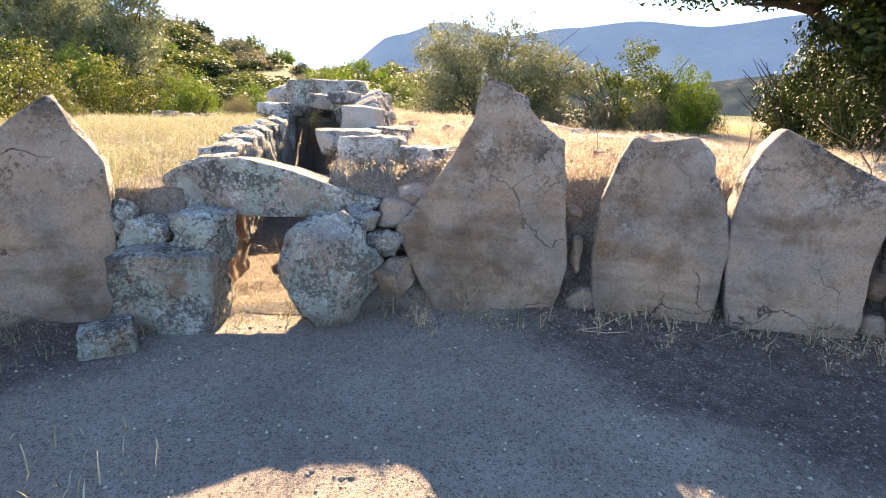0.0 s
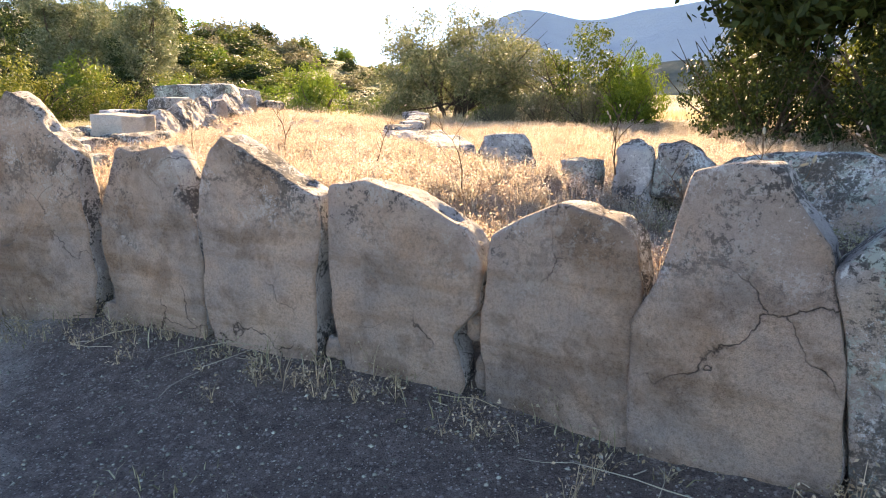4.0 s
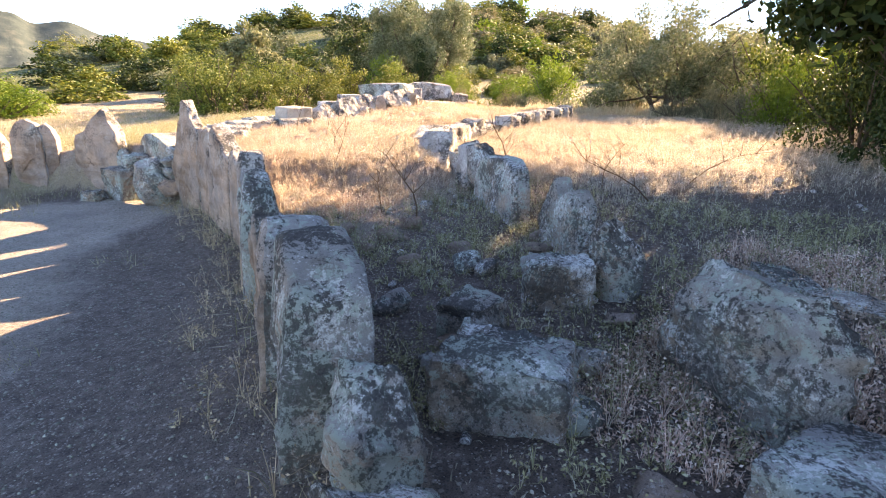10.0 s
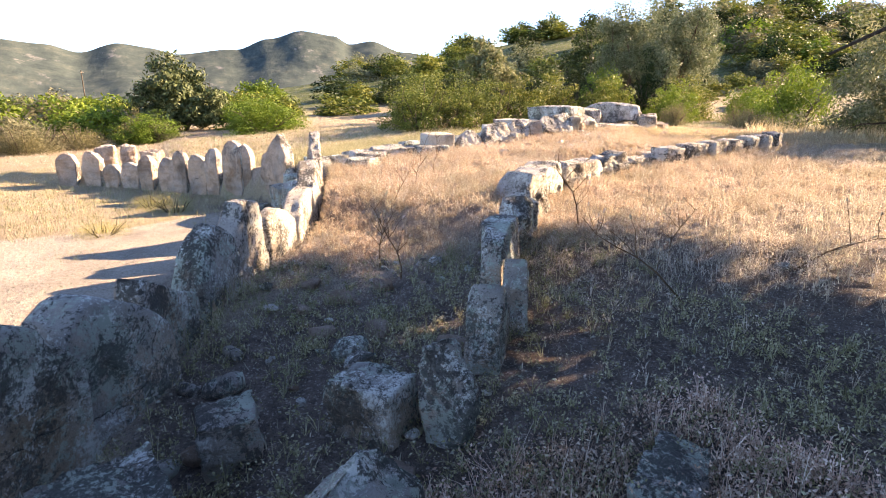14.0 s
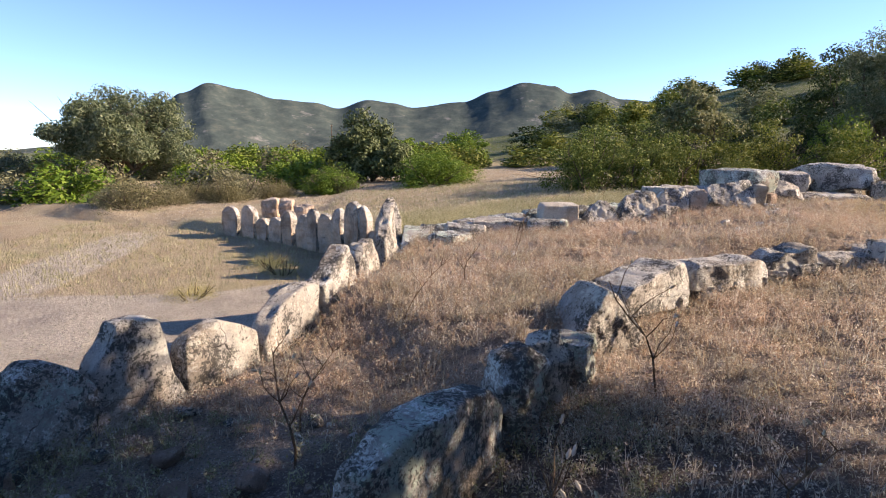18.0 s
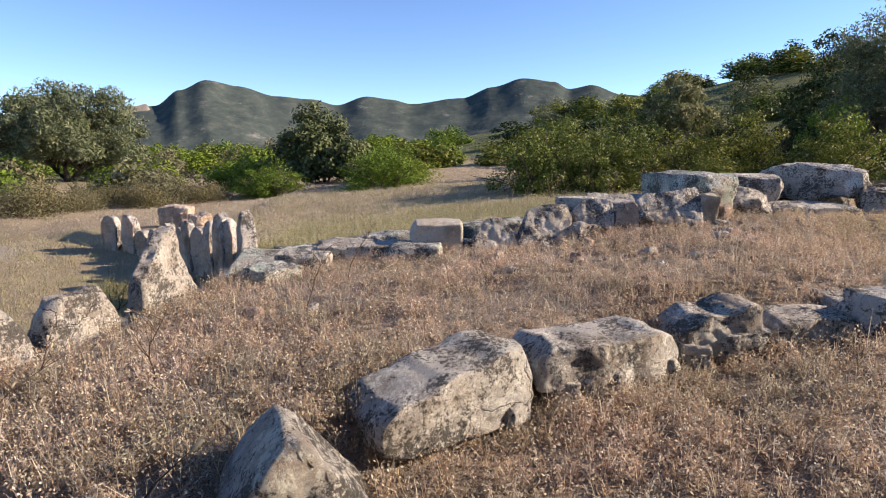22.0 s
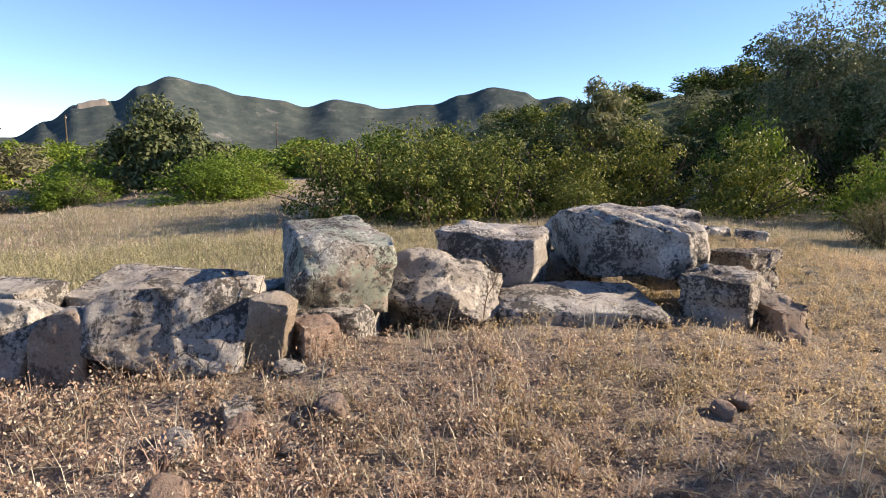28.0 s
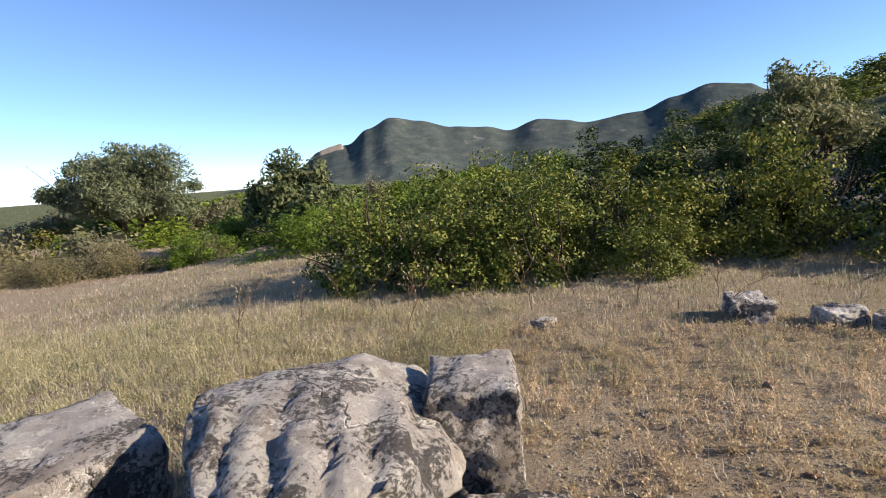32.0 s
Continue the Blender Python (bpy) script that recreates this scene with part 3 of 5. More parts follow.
# ---- the curved front of standing slabs ----
FRONT = "standing slabs of the curved front"
slab("tall pointed tan granite slab beside the entrance", (-0.35, 3.9), (0.95, 3.68),
     [(0.1, 0.64), (0.33, 0.92), (0.48, 1.13), (0.61, 1.37), (0.65, 1.57), (0.72, 1.66), (0.85, 1.6), (1.01, 1.42), (1.21, 1.24), (1.28, 0.44), (1.23, 0.2), (1.0, -0.15), (0.5, -0.15), (0.26, 0.3)],
     0.2, 1, STONE_TAN, lean=-3, group=FRONT)
slab("broad tan granite slab with a dark mottled top", (0.97, 3.66), (1.78, 3.42),
     [(0.09, 0.5), (0.12, 0.89), (0.22, 1.16), (0.29, 1.3), (0.42, 1.27), (0.68, 1.31), (0.78, 1.12), (0.88, 0.84), (0.91, 0.62), (0.87, 0.2), (0.75, -0.15), (0.25, -0.15), (0.11, 0.25)],
     0.24, 2, STONE_TAN, lean=-4, group=FRONT)
slab("tan granite slab with a sloping shoulder", (1.8, 3.42), (2.66, 3.16),
     [(0.03, 0.6), (0.05, 0.9), (0.09, 1.1), (0.17, 1.26), (0.27, 1.37), (0.42, 1.3), (0.67, 1.15), (0.87, 1.06), (0.89, 0.9), (0.83, 0.6), (0.82, 0.2), (0.72, -0.15), (0.2, -0.15), (0.06, 0.25)],
     0.26, 3, STONE_TAN, lean=-4, group=FRONT)
slab("flat-topped tan slab with a reddish upper corner", (2.66, 3.16), (3.46, 2.85),
     [(0.03, 1.12), (0.26, 1.15), (0.48, 1.11), (0.69, 1.02), (0.81, 0.95), (0.92, 0.8), (0.89, 0.58), (0.76, 0.43), (0.83, 0.19), (0.7, -0.15), (0.2, -0.15), (0.1, 0.2), (0.06, 0.42), (0.02, 0.72)],
     0.22, 4, STONE_TAN, lean=-5, group=FRONT)
slab("rounded tan granite slab with a crack", (3.46, 2.85), (4.18, 2.45),
     [(0.09, 0.94), (0.25, 1.04), (0.41, 1.11), (0.64, 1.07), (0.74, 1.0), (0.77, 0.81), (0.76, 0.53), (0.78, 0.2), (0.76, -0.12), (0.12, -0.12), (0.05, 0.4), (0.06, 0.58), (0.09, 0.74)],
     0.22, 5, STONE_TAN, lean=-5, group=FRONT)
slab("narrow stepped tan slab standing higher than its neighbours", (4.18, 2.42), (4.62, 2.12),
     [(0.07, 1.27), (0.2, 1.3), (0.34, 1.29), (0.4, 1.18), (0.5, 1.06), (0.53, 0.93), (0.59, 0.68), (0.62, 0.3), (0.56, -0.1), (-0.06, -0.1), (-0.09, 0.4), (-0.09, 0.7), (-0.01, 0.86), (0.03, 1.09)],
     0.22, 6, STONE_TAN, lean=-6, group=FRONT)
slab("blue-grey lichened slab with a rounded point", (4.64, 2.13), (5.12, 1.85),
     [(-0.03, 0.97), (0.08, 1.11), (0.2, 1.19), (0.32, 1.22), (0.46, 1.13), (0.52, 1.05), (0.58, 0.95), (0.62, 0.7), (0.62, 0.3), (0.5, -0.1), (0.15, -0.1), (0.08, 0.4), (0.03, 0.77)],
     0.26, 7, STONE_GREY, lean=-6, group=FRONT)
slab("low broad slab with a blue-grey lichened top", (5.16, 1.88), (5.87, 1.48),
     [(0.08, 0.82), (0.3, 0.9), (0.55, 1.04), (0.66, 1.1), (0.7, 1.0), (0.7, 0.75), (0.68, 0.4), (0.62, -0.1), (0.15, -0.1), (0.08, 0.4)],
     0.2, 8, STONE_TAN, lean=-5, group=FRONT, back=STONE_GREY)
slab("thick slab with black and white lichen spots", (5.88, 1.6), (6.42, 1.17),
     [(-0.06, 0.86), (0.06, 0.98), (0.2, 1.08), (0.38, 1.17), (0.5, 1.17), (0.6, 1.1), (0.66, 0.95), (0.67, 0.5), (0.6, -0.1), (0.0, -0.1), (-0.06, 0.4)],
     0.34, 9, STONE_TAN, lean=-4, group=FRONT, back=STONE_GREY)
slab("peaked slab thick with grey-green lichen", (6.43, 1.26), (7.08, 0.82),
     [(0.0, 0.92), (0.06, 1.04), (0.15, 1.12), (0.17, 1.19), (0.28, 1.23), (0.42, 1.2), (0.56, 1.14), (0.68, 1.07), (0.73, 0.85), (0.74, 0.4), (0.66, -0.1), (0.08, -0.1), (0.0, 0.4)],
     0.36, 10, STONE_GREY, lean=-4, group=FRONT)
boulder("grey-green lichened end stone of the curved front", (7.32, 0.95, 0.6), (0.4, 0.34, 0.72), 11, STONE_GREY, rz=-35, boxy=3.0, name="standing_stone", group=FRONT)
boulder("low mossy grey end stone of the curved front", (7.8, 0.6, 0.6), (0.62, 0.42, 0.8), 12, STONE_GREY, rz=-25, boxy=2.8, name="standing_stone", group=FRONT)
# wing on the other side of the entrance
slab("large pale pointed slab beside the entrance", (-3.3, 3.4), (-2.3, 3.75),
     [(0.25, 1.0), (0.55, 1.1), (0.75, 1.32), (0.96, 1.48), (1.08, 1.28), (1.23, 1.05), (1.25, 0.64), (1.27, 0.1), (1.1, -0.15), (0.4, -0.15), (0.2, 0.4)],
     0.24, 13, STONE_TAN, lean=-3, group=FRONT)
LEFT = [((-3.62, 3.0), 0.36, 1.2), ((-4.02, 2.75), 0.62, 1.28), ((-4.5, 2.4), 0.42, 1.08), ((-4.85, 2.05), 0.5, 0.92), ((-5.25, 1.72), 0.42, 1.0),
        ((-5.6, 1.4), 0.55, 0.82), ((-6.0, 0.95), 0.4, 0.85), ((-6.35, 0.55), 0.5, 0.66), ((-6.7, 0.15), 0.42, 0.6), ((-7.05, -0.35), 0.5, 0.9), ((-7.4, -0.95), 0.5, 0.85)]
for k, ((px, py), w, h) in enumerate(LEFT):
    nx, ny = (LEFT[k - 1][0] if k else (-3.3, 3.4))
    a = Vector((px, py))
    d = (Vector((nx, ny)) - a).normalized()
    r = random.Random(40 + k)
    tip = r.uniform(0.3, 0.7) * w
    slab("upright tan granite slab with a rounded top", a, a + d,
         [(0.0, h * 0.8), (tip * 0.5, h * 0.96), (tip, h), (tip + (w - tip) * 0.6, h * 0.93), (w, h * 0.78), (w * 1.02, 0.3), (w * 0.9, -0.15), (w * 0.1, -0.15), (-0.02, 0.35)],
         0.2, 20 + k, STONE_TAN, lean=-3, group=FRONT)
# outlying slabs seen past the far wing
for k, (px, py, h) in enumerate([(-8.2, 0.6, 0.75), (-7.6, 1.2, 0.6), (-8.9, 0.0, 0.7)]):
    boulder("weathered tan stone standing in dry grass", (px, py, height(px, py) + h * 0.3), (0.5, 0.4, h), 60 + k, STONE_TAN, rz=40 * k, name="standing_stone")

# small fill stones wedged between the slabs
FILL = "fill stones between the slabs"
for k, (px, py, pz, sx, sz) in enumerate([(0.93, 3.72, 0.78, 0.16, 0.12), (0.97, 3.68, 0.5, 0.1, 0.34), (1.0, 3.58, 0.2, 0.24, 0.26), (2.68, 3.16, 0.45, 0.14, 0.26), (2.66, 3.12, 0.2, 0.2, 0.2),
                                          (3.44, 2.86, 0.47, 0.2, 0.22), (3.52, 2.78, 0.25, 0.17, 0.28), (1.8, 3.42, 0.3, 0.1, 0.3), (5.14, 1.95, 0.5, 0.1, 0.5), (5.9, 1.55, 0.5, 0.12, 0.5)]):
    boulder("small tan stone wedged between two slabs", (px + 0.03, py + 0.1, pz), (sx * 0.9, 0.16, sz * 0.85), 70 + k, STONE_TAN, rz=-20, rx=7 * (k % 3 - 1), boxy=2.9, name="wedge_stone", group=FILL, sub=3)

# ---- entrance ----
boulder("rounded egg-shaped boulder, blue-grey above and tan below, beside the entrance", (-0.68, 3.72, 0.36), (0.66, 0.58, 0.84), 80, STONE_GREY, boxy=2.4, facets=22, rz=15)
boulder("squared grey block at the foot of the entrance", (-1.72, 3.72, 0.22), (0.62, 0.5, 0.6), 81, STONE_GREY, boxy=5, facets=4, rz=4)
boulder("greenish lichened stone in the entrance wall", (-1.92, 3.86, 0.56), (0.4, 0.35, 0.36), 82, STONE_GREY, boxy=3, rz=10)
boulder("blue-grey stone in the entrance wall", (-1.55, 3.85, 0.57), (0.32, 0.35, 0.36), 83, STONE_GREY, boxy=3.6, rz=-8)
boulder("small grey stone against the tall slab", (-2.1, 3.9, 0.64), (0.2, 0.25, 0.36), 84, STONE_GREY, boxy=3)
slab("long leaning lintel slab over the entrance, lichened", (-1.95, 4.12), (-0.4, 4.05),
     [(0.0, 0.92), (0.12, 1.0), (0.35, 1.06), (0.6, 1.08), (0.95, 1.0), (1.3, 0.88), (1.6, 0.79), (1.55, 0.73), (1.3, 0.68), (0.8, 0.66), (0.3, 0.68), (0.12, 0.75)],
     0.42, 14, STONE_GREY, lean=-14, name="lintel_slab")
# Unseen stone, added behind the lintel to shorten the sunlit patch at the entrance.
boulder("unseen flat grey stone behind the lintel, added to shade the entrance", (-1.0, 4.72, 0.78), (1.3, 0.5, 0.22), 16, STONE_GREY, rz=-3, boxy=5, name="roof_slab")
slab("thin tan slab beneath the lintel", (-1.56, 4.2), (-1.58, 4.8), [(0, 0.6), (0.05, 0.68), (0.5, 0.7), (0.6, 0.55), (0.6, -0.1), (0.0, -0.1)], 0.1, 15, STONE_TAN, name="jamb_slab")
for k, (px, py, pz, sx, sz) in enumerate([(-0.5, 3.93, 0.7, 0.28, 0.19), (-0.36, 3.86, 0.54, 0.3, 0.22), (-0.25, 3.8, 0.32, 0.38, 0.3), (-0.26, 4.02, 0.74, 0.38, 0.22), (-0.1, 4.1, 0.84, 0.3, 0.2)]):
    boulder("small stone stacked between boulder and tall slab", (px, py, pz), (sx, 0.3, sz), 85 + k, STONE_TAN if k > 1 else STONE_GREY, boxy=3.2, rz=20 * k, name="wall_stone", group="stacked stones by the entrance")
boulder("pale loose stone lying on the ground", (-1.92, 3.24, 0.06), (0.3, 0.24, 0.2), 91, STONE_GREY, rz=30, name="loose_stone")

# ---- walls of the long chamber ----
CH = "wall stones of the long chamber"


def wall_stone(label, c, dims, seed, mat=STONE_PALE, **kw):
    return boulder(label, c, dims, seed, mat, name=kw.pop("name", "wall_stone"), group=CH, **kw)


def row_slab(label, a, b, z0, outline, thick, tilt, seed, mat=STONE_PALE):
    """A block of the wall row, from its foot line a to b at height z0, leaning back by tilt degrees."""
    return slab(label, a, b, outline, thick, seed, mat, lean=-4 * tilt, z=z0, name="wall_stone", group=CH)


wall_stone("grey block in the chamber wall", (-0.35, 5.3, 0.86), (0.7, 0.5, 0.4), 100, STONE_GREY, rz=70)
wall_stone("flat lichened slab topping the chamber wall", (-0.5, 5.0, 1.12), (0.6, 0.52, 0.22), 101, rz=85, boxy=4)
wall_stone("flat grey slab topping the chamber wall", (-0.72, 5.6, 1.16), (0.85, 0.55, 0.22), 102, rz=82, boxy=4)
wall_stone("low rounded stone at the wall's end", (0.0, 4.75, 1.0), (0.5, 0.45, 0.35), 103, STONE_GREY, rz=40)
wall_stone("grey block in the chamber wall", (-0.48, 6.25, 1.1), (0.62, 0.6, 0.4), 104, STONE_GREY, rz=85, boxy=5)
wall_stone("white squared slab, freshly broken", (-0.74, 6.52, 1.34), (0.6, 0.4, 0.34), 105, STONE_WHITE, rz=86, boxy=6, facets=2, roughness=0.03)
row_slab("pale stone with a rounded head in the wall row", (-0.56, 6.93), (-0.54, 7.43), 1.08, [(0.0, -0.05), (-0.02, 0.2), (0.08, 0.36), (0.2, 0.46), (0.32, 0.44), (0.44, 0.3), (0.52, 0.12), (0.5, -0.05)], 0.42, 18, 106)
row_slab("broad slab leaning back, greenish grey, in the wall row", (-0.45, 7.48), (-0.45, 8.04), 1.04, [(0.0, -0.06), (-0.05, 0.2), (0.03, 0.44), (0.1, 0.6), (0.3, 0.66), (0.56, 0.65), (0.62, 0.48), (0.54, 0.2), (0.45, -0.06)], 0.36, 28, 107)
row_slab("pale stone with a shadowed notch in the wall row", (-0.74, 8.17), (-0.72, 8.62), 1.33, [(0.0, -0.02), (-0.02, 0.24), (0.08, 0.36), (0.3, 0.38), (0.44, 0.35), (0.46, 0.12), (0.42, -0.02), (0.2, 0.04)], 0.42, 20, 108)
wall_stone("small flat stone on top of the row", (-1.2, 8.27, 1.66), (0.46, 0.34, 0.16), 126, rz=70, boxy=4)
wall_stone("rounded stone at the foot of the row", (-0.62, 8.2, 1.34), (0.3, 0.3, 0.28), 127, STONE_PALE, rz=20)
wall_stone("small round stone between larger ones", (-0.72, 8.15, 1.3), (0.22, 0.22, 0.22), 109, STONE_PINK)
row_slab("yellowish lichened upright stone in the wall row", (-0.7, 8.64), (-0.68, 8.9), 1.26, [(0.0, -0.02), (-0.01, 0.32), (0.06, 0.42), (0.2, 0.46), (0.27, 0.38), (0.26, -0.02)], 0.28, 6, 110, STONE_TAN)
row_slab("large tilted flat slab, crusted with grey lichen", (-0.6, 8.9), (-0.6, 9.66), 1.4, [(0.0, 0.08), (-0.02, 0.32), (0.1, 0.4), (0.35, 0.4), (0.6, 0.45), (0.76, 0.49), (0.79, 0.3), (0.72, -0.02), (0.4, -0.03), (0.15, 0.03)], 0.32, 28, 111)
wall_stone("flat grey slab set behind the tilted one", (-1.45, 8.95, 1.6), (0.8, 0.6, 0.2), 128, rz=80, rx=8, boxy=5)
wall_stone("flat grey slab behind the row", (-2.15, 8.85, 1.48), (0.9, 0.5, 0.2), 112, rz=80, boxy=5)
wall_stone("pale upright chip of stone", (-0.7, 9.75, 1.62), (0.2, 0.16, 0.36), 113, STONE_WHITE, rz=80, boxy=4, ry=8, name="stone_chip")
wall_stone("small pale stone beside the chip", (-0.78, 9.95, 1.55), (0.22, 0.2, 0.22), 129, STONE_PINK, rz=30)
wall_stone("squared capping block of granite with a grey top", (-1.7, 9.95, 1.79), (1.3, 0.6, 0.42), 114, STONE_GREY, rz=12, boxy=5, facets=3, name="capping_block")
wall_stone("low pale block beneath a capping block", (-1.25, 9.95, 1.46), (0.6, 0.55, 0.34), 115, rz=80, boxy=4.5)
wall_stone("large rounded boulder with a crack, pinkish grey", (-1.62, 10.68, 1.58), (0.92, 0.8, 0.5), 116, rz=80, rx=10, boxy=3.1, facets=12, sub=5)
wall_stone("squared block, one face pale yellow", (-2.25, 11.16, 1.71), (0.78, 0.66, 0.44), 117, rz=64, boxy=6, facets=3, name="capping_block")
wall_stone("great capstone with rain-worn grooves, bluish grey", (-2.42, 12.22, 1.8), (1.75, 1.28, 0.64), 118, rz=20, boxy=2.6, facets=8, name="capstone", sub=5, roughness=0.04, grooves=0.04)
wall_stone("long low slab under the capstone", (-1.62, 11.62, 1.36), (1.1, 0.8, 0.44), 119, rz=84, boxy=4)
wall_stone("grey stone at the end of the wall", (-1.46, 12.56, 1.56), (0.46, 0.42, 0.42), 120, rz=50)
wall_stone("jagged grey stone at the end of the wall", (-2.2, 13.2, 1.48), (0.48, 0.42, 0.66), 121, rz=20)
wall_stone("upright dark stone behind the capstone", (-2.85, 12.85, 1.7), (0.5, 0.42, 0.7), 122, rz=10, boxy=4)
wall_stone("small stone at the end of the wall", (-2.35, 13.3, 1.35), (0.4, 0.4, 0.4), 123)
wall_stone("grey stone supporting the capstone", (-2.9, 11.9, 1.35), (0.5, 0.7, 0.6), 124)
# far side of the corridor
for k in range(9):
    yy = 4.7 + 0.62 * k
    xx = -1.78 - 0.06 * k
    wall_stone("upright grey stone lining the sunken corridor", (xx, yy, 0.64 + 0.055 * k), (0.34, 0.74, 0.9), 130 + k, STONE_GREY, rz=6, boxy=5, facets=4)
for k in range(5):
    yy = 6.9 + 0.62 * k
    wall_stone("upright stone lining the sunken corridor", (-0.93 - 0.06 * k, yy, 0.85 + 0.05 * k), (0.3, 0.7, 0.8), 140 + k, STONE_GREY, rz=6, boxy=5, facets=4)
wall_stone("dark end slab closing the chamber", (-1.66, 12.9, 1.0), (1.1, 0.25, 1.2), 146, STONE_TAN, boxy=6, facets=2)

# ---- back row of the wing and the kerb round the mound ----
KERB = "kerb stones round the mound"
boulder("blue-grey upright stone with a sharp crest", (4.95, 4.78, 0.92), (0.44, 0.38, 0.72), 150, STONE_GREY, rz=-35, boxy=2.8, name="standing_stone", group=KERB)
slab("low broad slab with dark lichen, blue-grey", (5.05, 4.58), (6.0, 3.88), [(0.0, 1.0), (0.15, 1.13), (0.5, 1.19), (0.9, 1.2), (1.12, 1.12), (1.18, 0.95), (1.15, 0.4), (0.0, 0.4)], 0.24, 151, STONE_GREY, lean=6, group=KERB)
slab("small pointed greenish slab", (6.18, 3.98), (6.48, 3.78), [(0.0, 0.75), (0.12, 0.98), (0.24, 1.12), (0.34, 0.95), (0.38, 0.7), (0.36, 0.3), (0.0, 0.3)], 0.16, 152, STONE_GREY, group=KERB)
slab("wedge-shaped lichened slab, tan on one side", (6.42, 3.62), (6.9, 3.3), [(-0.05, 0.75), (0.15, 0.98), (0.34, 1.1), (0.45, 1.0), (0.5, 0.7), (0.5, 0.3), (0.0, 0.3)], 0.22, 153, STONE_GREY, group=KERB)
boulder("upright blue-grey stone with a rounded head", (7.25, 2.98, 0.74), (0.34, 0.26, 0.66), 154, STONE_GREY, rz=20, boxy=2.8, name="standing_stone", group=KERB)
boulder("squat blue-grey stone leaning on a neighbour", (7.02, 2.7, 0.64), (0.38, 0.3, 0.38), 155, STONE_GREY, rz=40, name="boulder", group=KERB)
boulder("big rounded boulder, mottled grey-green, with a crack", (8.15, 2.23, 0.66), (0.98, 0.48, 0.88), 156, STONE_GREY, rz=-41, boxy=2.6, sub=5, facets=20, group=KERB)
boulder("low slab of rock beside the big boulder", (8.55, 1.75, 0.5), (0.6, 0.4, 0.42), 157, STONE_GREY, rz=70, boxy=4, group=KERB)
boulder("upright stone, one side sunlit tan", (4.64, 5.02, 0.9), (0.42, 0.36, 0.72), 158, STONE_PALE, rz=-40, boxy=3, name="standing_stone", group=KERB)
boulder("dark stone beside a sunlit one", (4.28, 5.34, 0.9), (0.32, 0.26, 0.34), 159, STONE_GREY, rz=-30, name="standing_stone", group=KERB)
slab("pyramid-shaped stone with a sharp tip", (3.87, 5.42), (3.6, 6.14), [(-0.06, 0.66), (0.0, 0.84), (0.1, 1.02), (0.24, 1.2), (0.33, 1.28), (0.42, 1.22), (0.56, 1.04), (0.7, 0.86), (0.74, 0.6), (0.7, 0.5), (-0.04, 0.5)], 0.46, 160, STONE_PALE, lean=-5, group=KERB)
slab("long kerb block tilted on small stones", (3.3, 6.04), (2.78, 6.88), [(0.0, 0.92), (0.0, 1.06), (0.1, 1.16), (0.26, 1.18), (0.42, 1.24), (0.62, 1.23), (0.8, 1.29), (0.93, 1.27), (1.0, 1.1), (0.97, 0.9), (0.75, 0.86), (0.4, 0.87), (0.12, 0.86)], 0.46, 161, STONE_PALE, lean=-6, group=KERB, name="kerb_block")
slab("long squared kerb block with a hollow", (2.78, 6.92), (2.46, 7.92), [(0.0, 0.98), (0.02, 1.16), (0.1, 1.23), (0.4, 1.23), (0.6, 1.22), (0.84, 1.25), (0.98, 1.2), (1.05, 1.08), (1.02, 0.94), (0.7, 0.9), (0.36, 0.91), (0.25, 0.97)], 0.46, 162, STONE_PALE, lean=-4, group=KERB, name="kerb_block")
slab("greenish kerb block rising to a ridge", (2.3, 7.98), (2.24, 8.6), [(0.0, 0.95), (0.0, 1.16), (0.12, 1.22), (0.2, 1.27), (0.34, 1.25), (0.5, 1.33), (0.58, 1.3), (0.62, 1.08), (0.45, 1.02), (0.3, 0.95), (0.1, 0.9)], 0.42, 163, STONE_PALE, lean=-4, group=KERB, name="kerb_block")
slab("squared pale kerb block in the row", (2.16, 8.7), (2.12, 9.36), [(0.0, 0.86), (-0.02, 1.1), (0.03, 1.17), (0.3, 1.19), (0.6, 1.18), (0.66, 1.14), (0.64, 0.96), (0.58, 0.8), (0.2, 0.76), (0.08, 0.8)], 0.42, 164, STONE_PALE, lean=-3, group=KERB, name="kerb_block")
boulder("flat kerb block on top of the row", (1.86, 9.7, 1.12), (0.66, 0.5, 0.26), 165, STONE_PALE, rz=80, boxy=5, group=KERB)
for k, (px, py) in enumerate([(2.12, 9.62), (2.1, 10.2), (2.05, 10.75), (2.0, 11.3), (1.92, 11.85), (1.8, 12.4), (1.62, 12.95)]):
    boulder("grey kerb block in the low row", (px, py, height(px, py) + 0.1), (0.46, 0.36, 0.34), 166 + k, STONE_PALE, rz=92 + 5 * k, boxy=4.5, group=KERB)
for k, (px, py, sx) in enumerate([(2.66, 7.1, 0.2), (2.55, 7.45, 0.22), (2.42, 7.8, 0.2), (2.22, 8.42, 0.3), (2.95, 6.45, 0.2), (2.3, 8.1, 0.2), (3.1, 6.2, 0.2), (2.82, 6.75, 0.2), (2.14, 8.66, 0.2)]):
    boulder("small prop stone beneath the kerb", (px, py, height(px, py) + 0.06), (sx * 1.2, sx, sx * 0.9), 180 + k, STONE_PALE, rz=33 * k, name="prop_stone", group="prop stones of the kerb", sub=3)

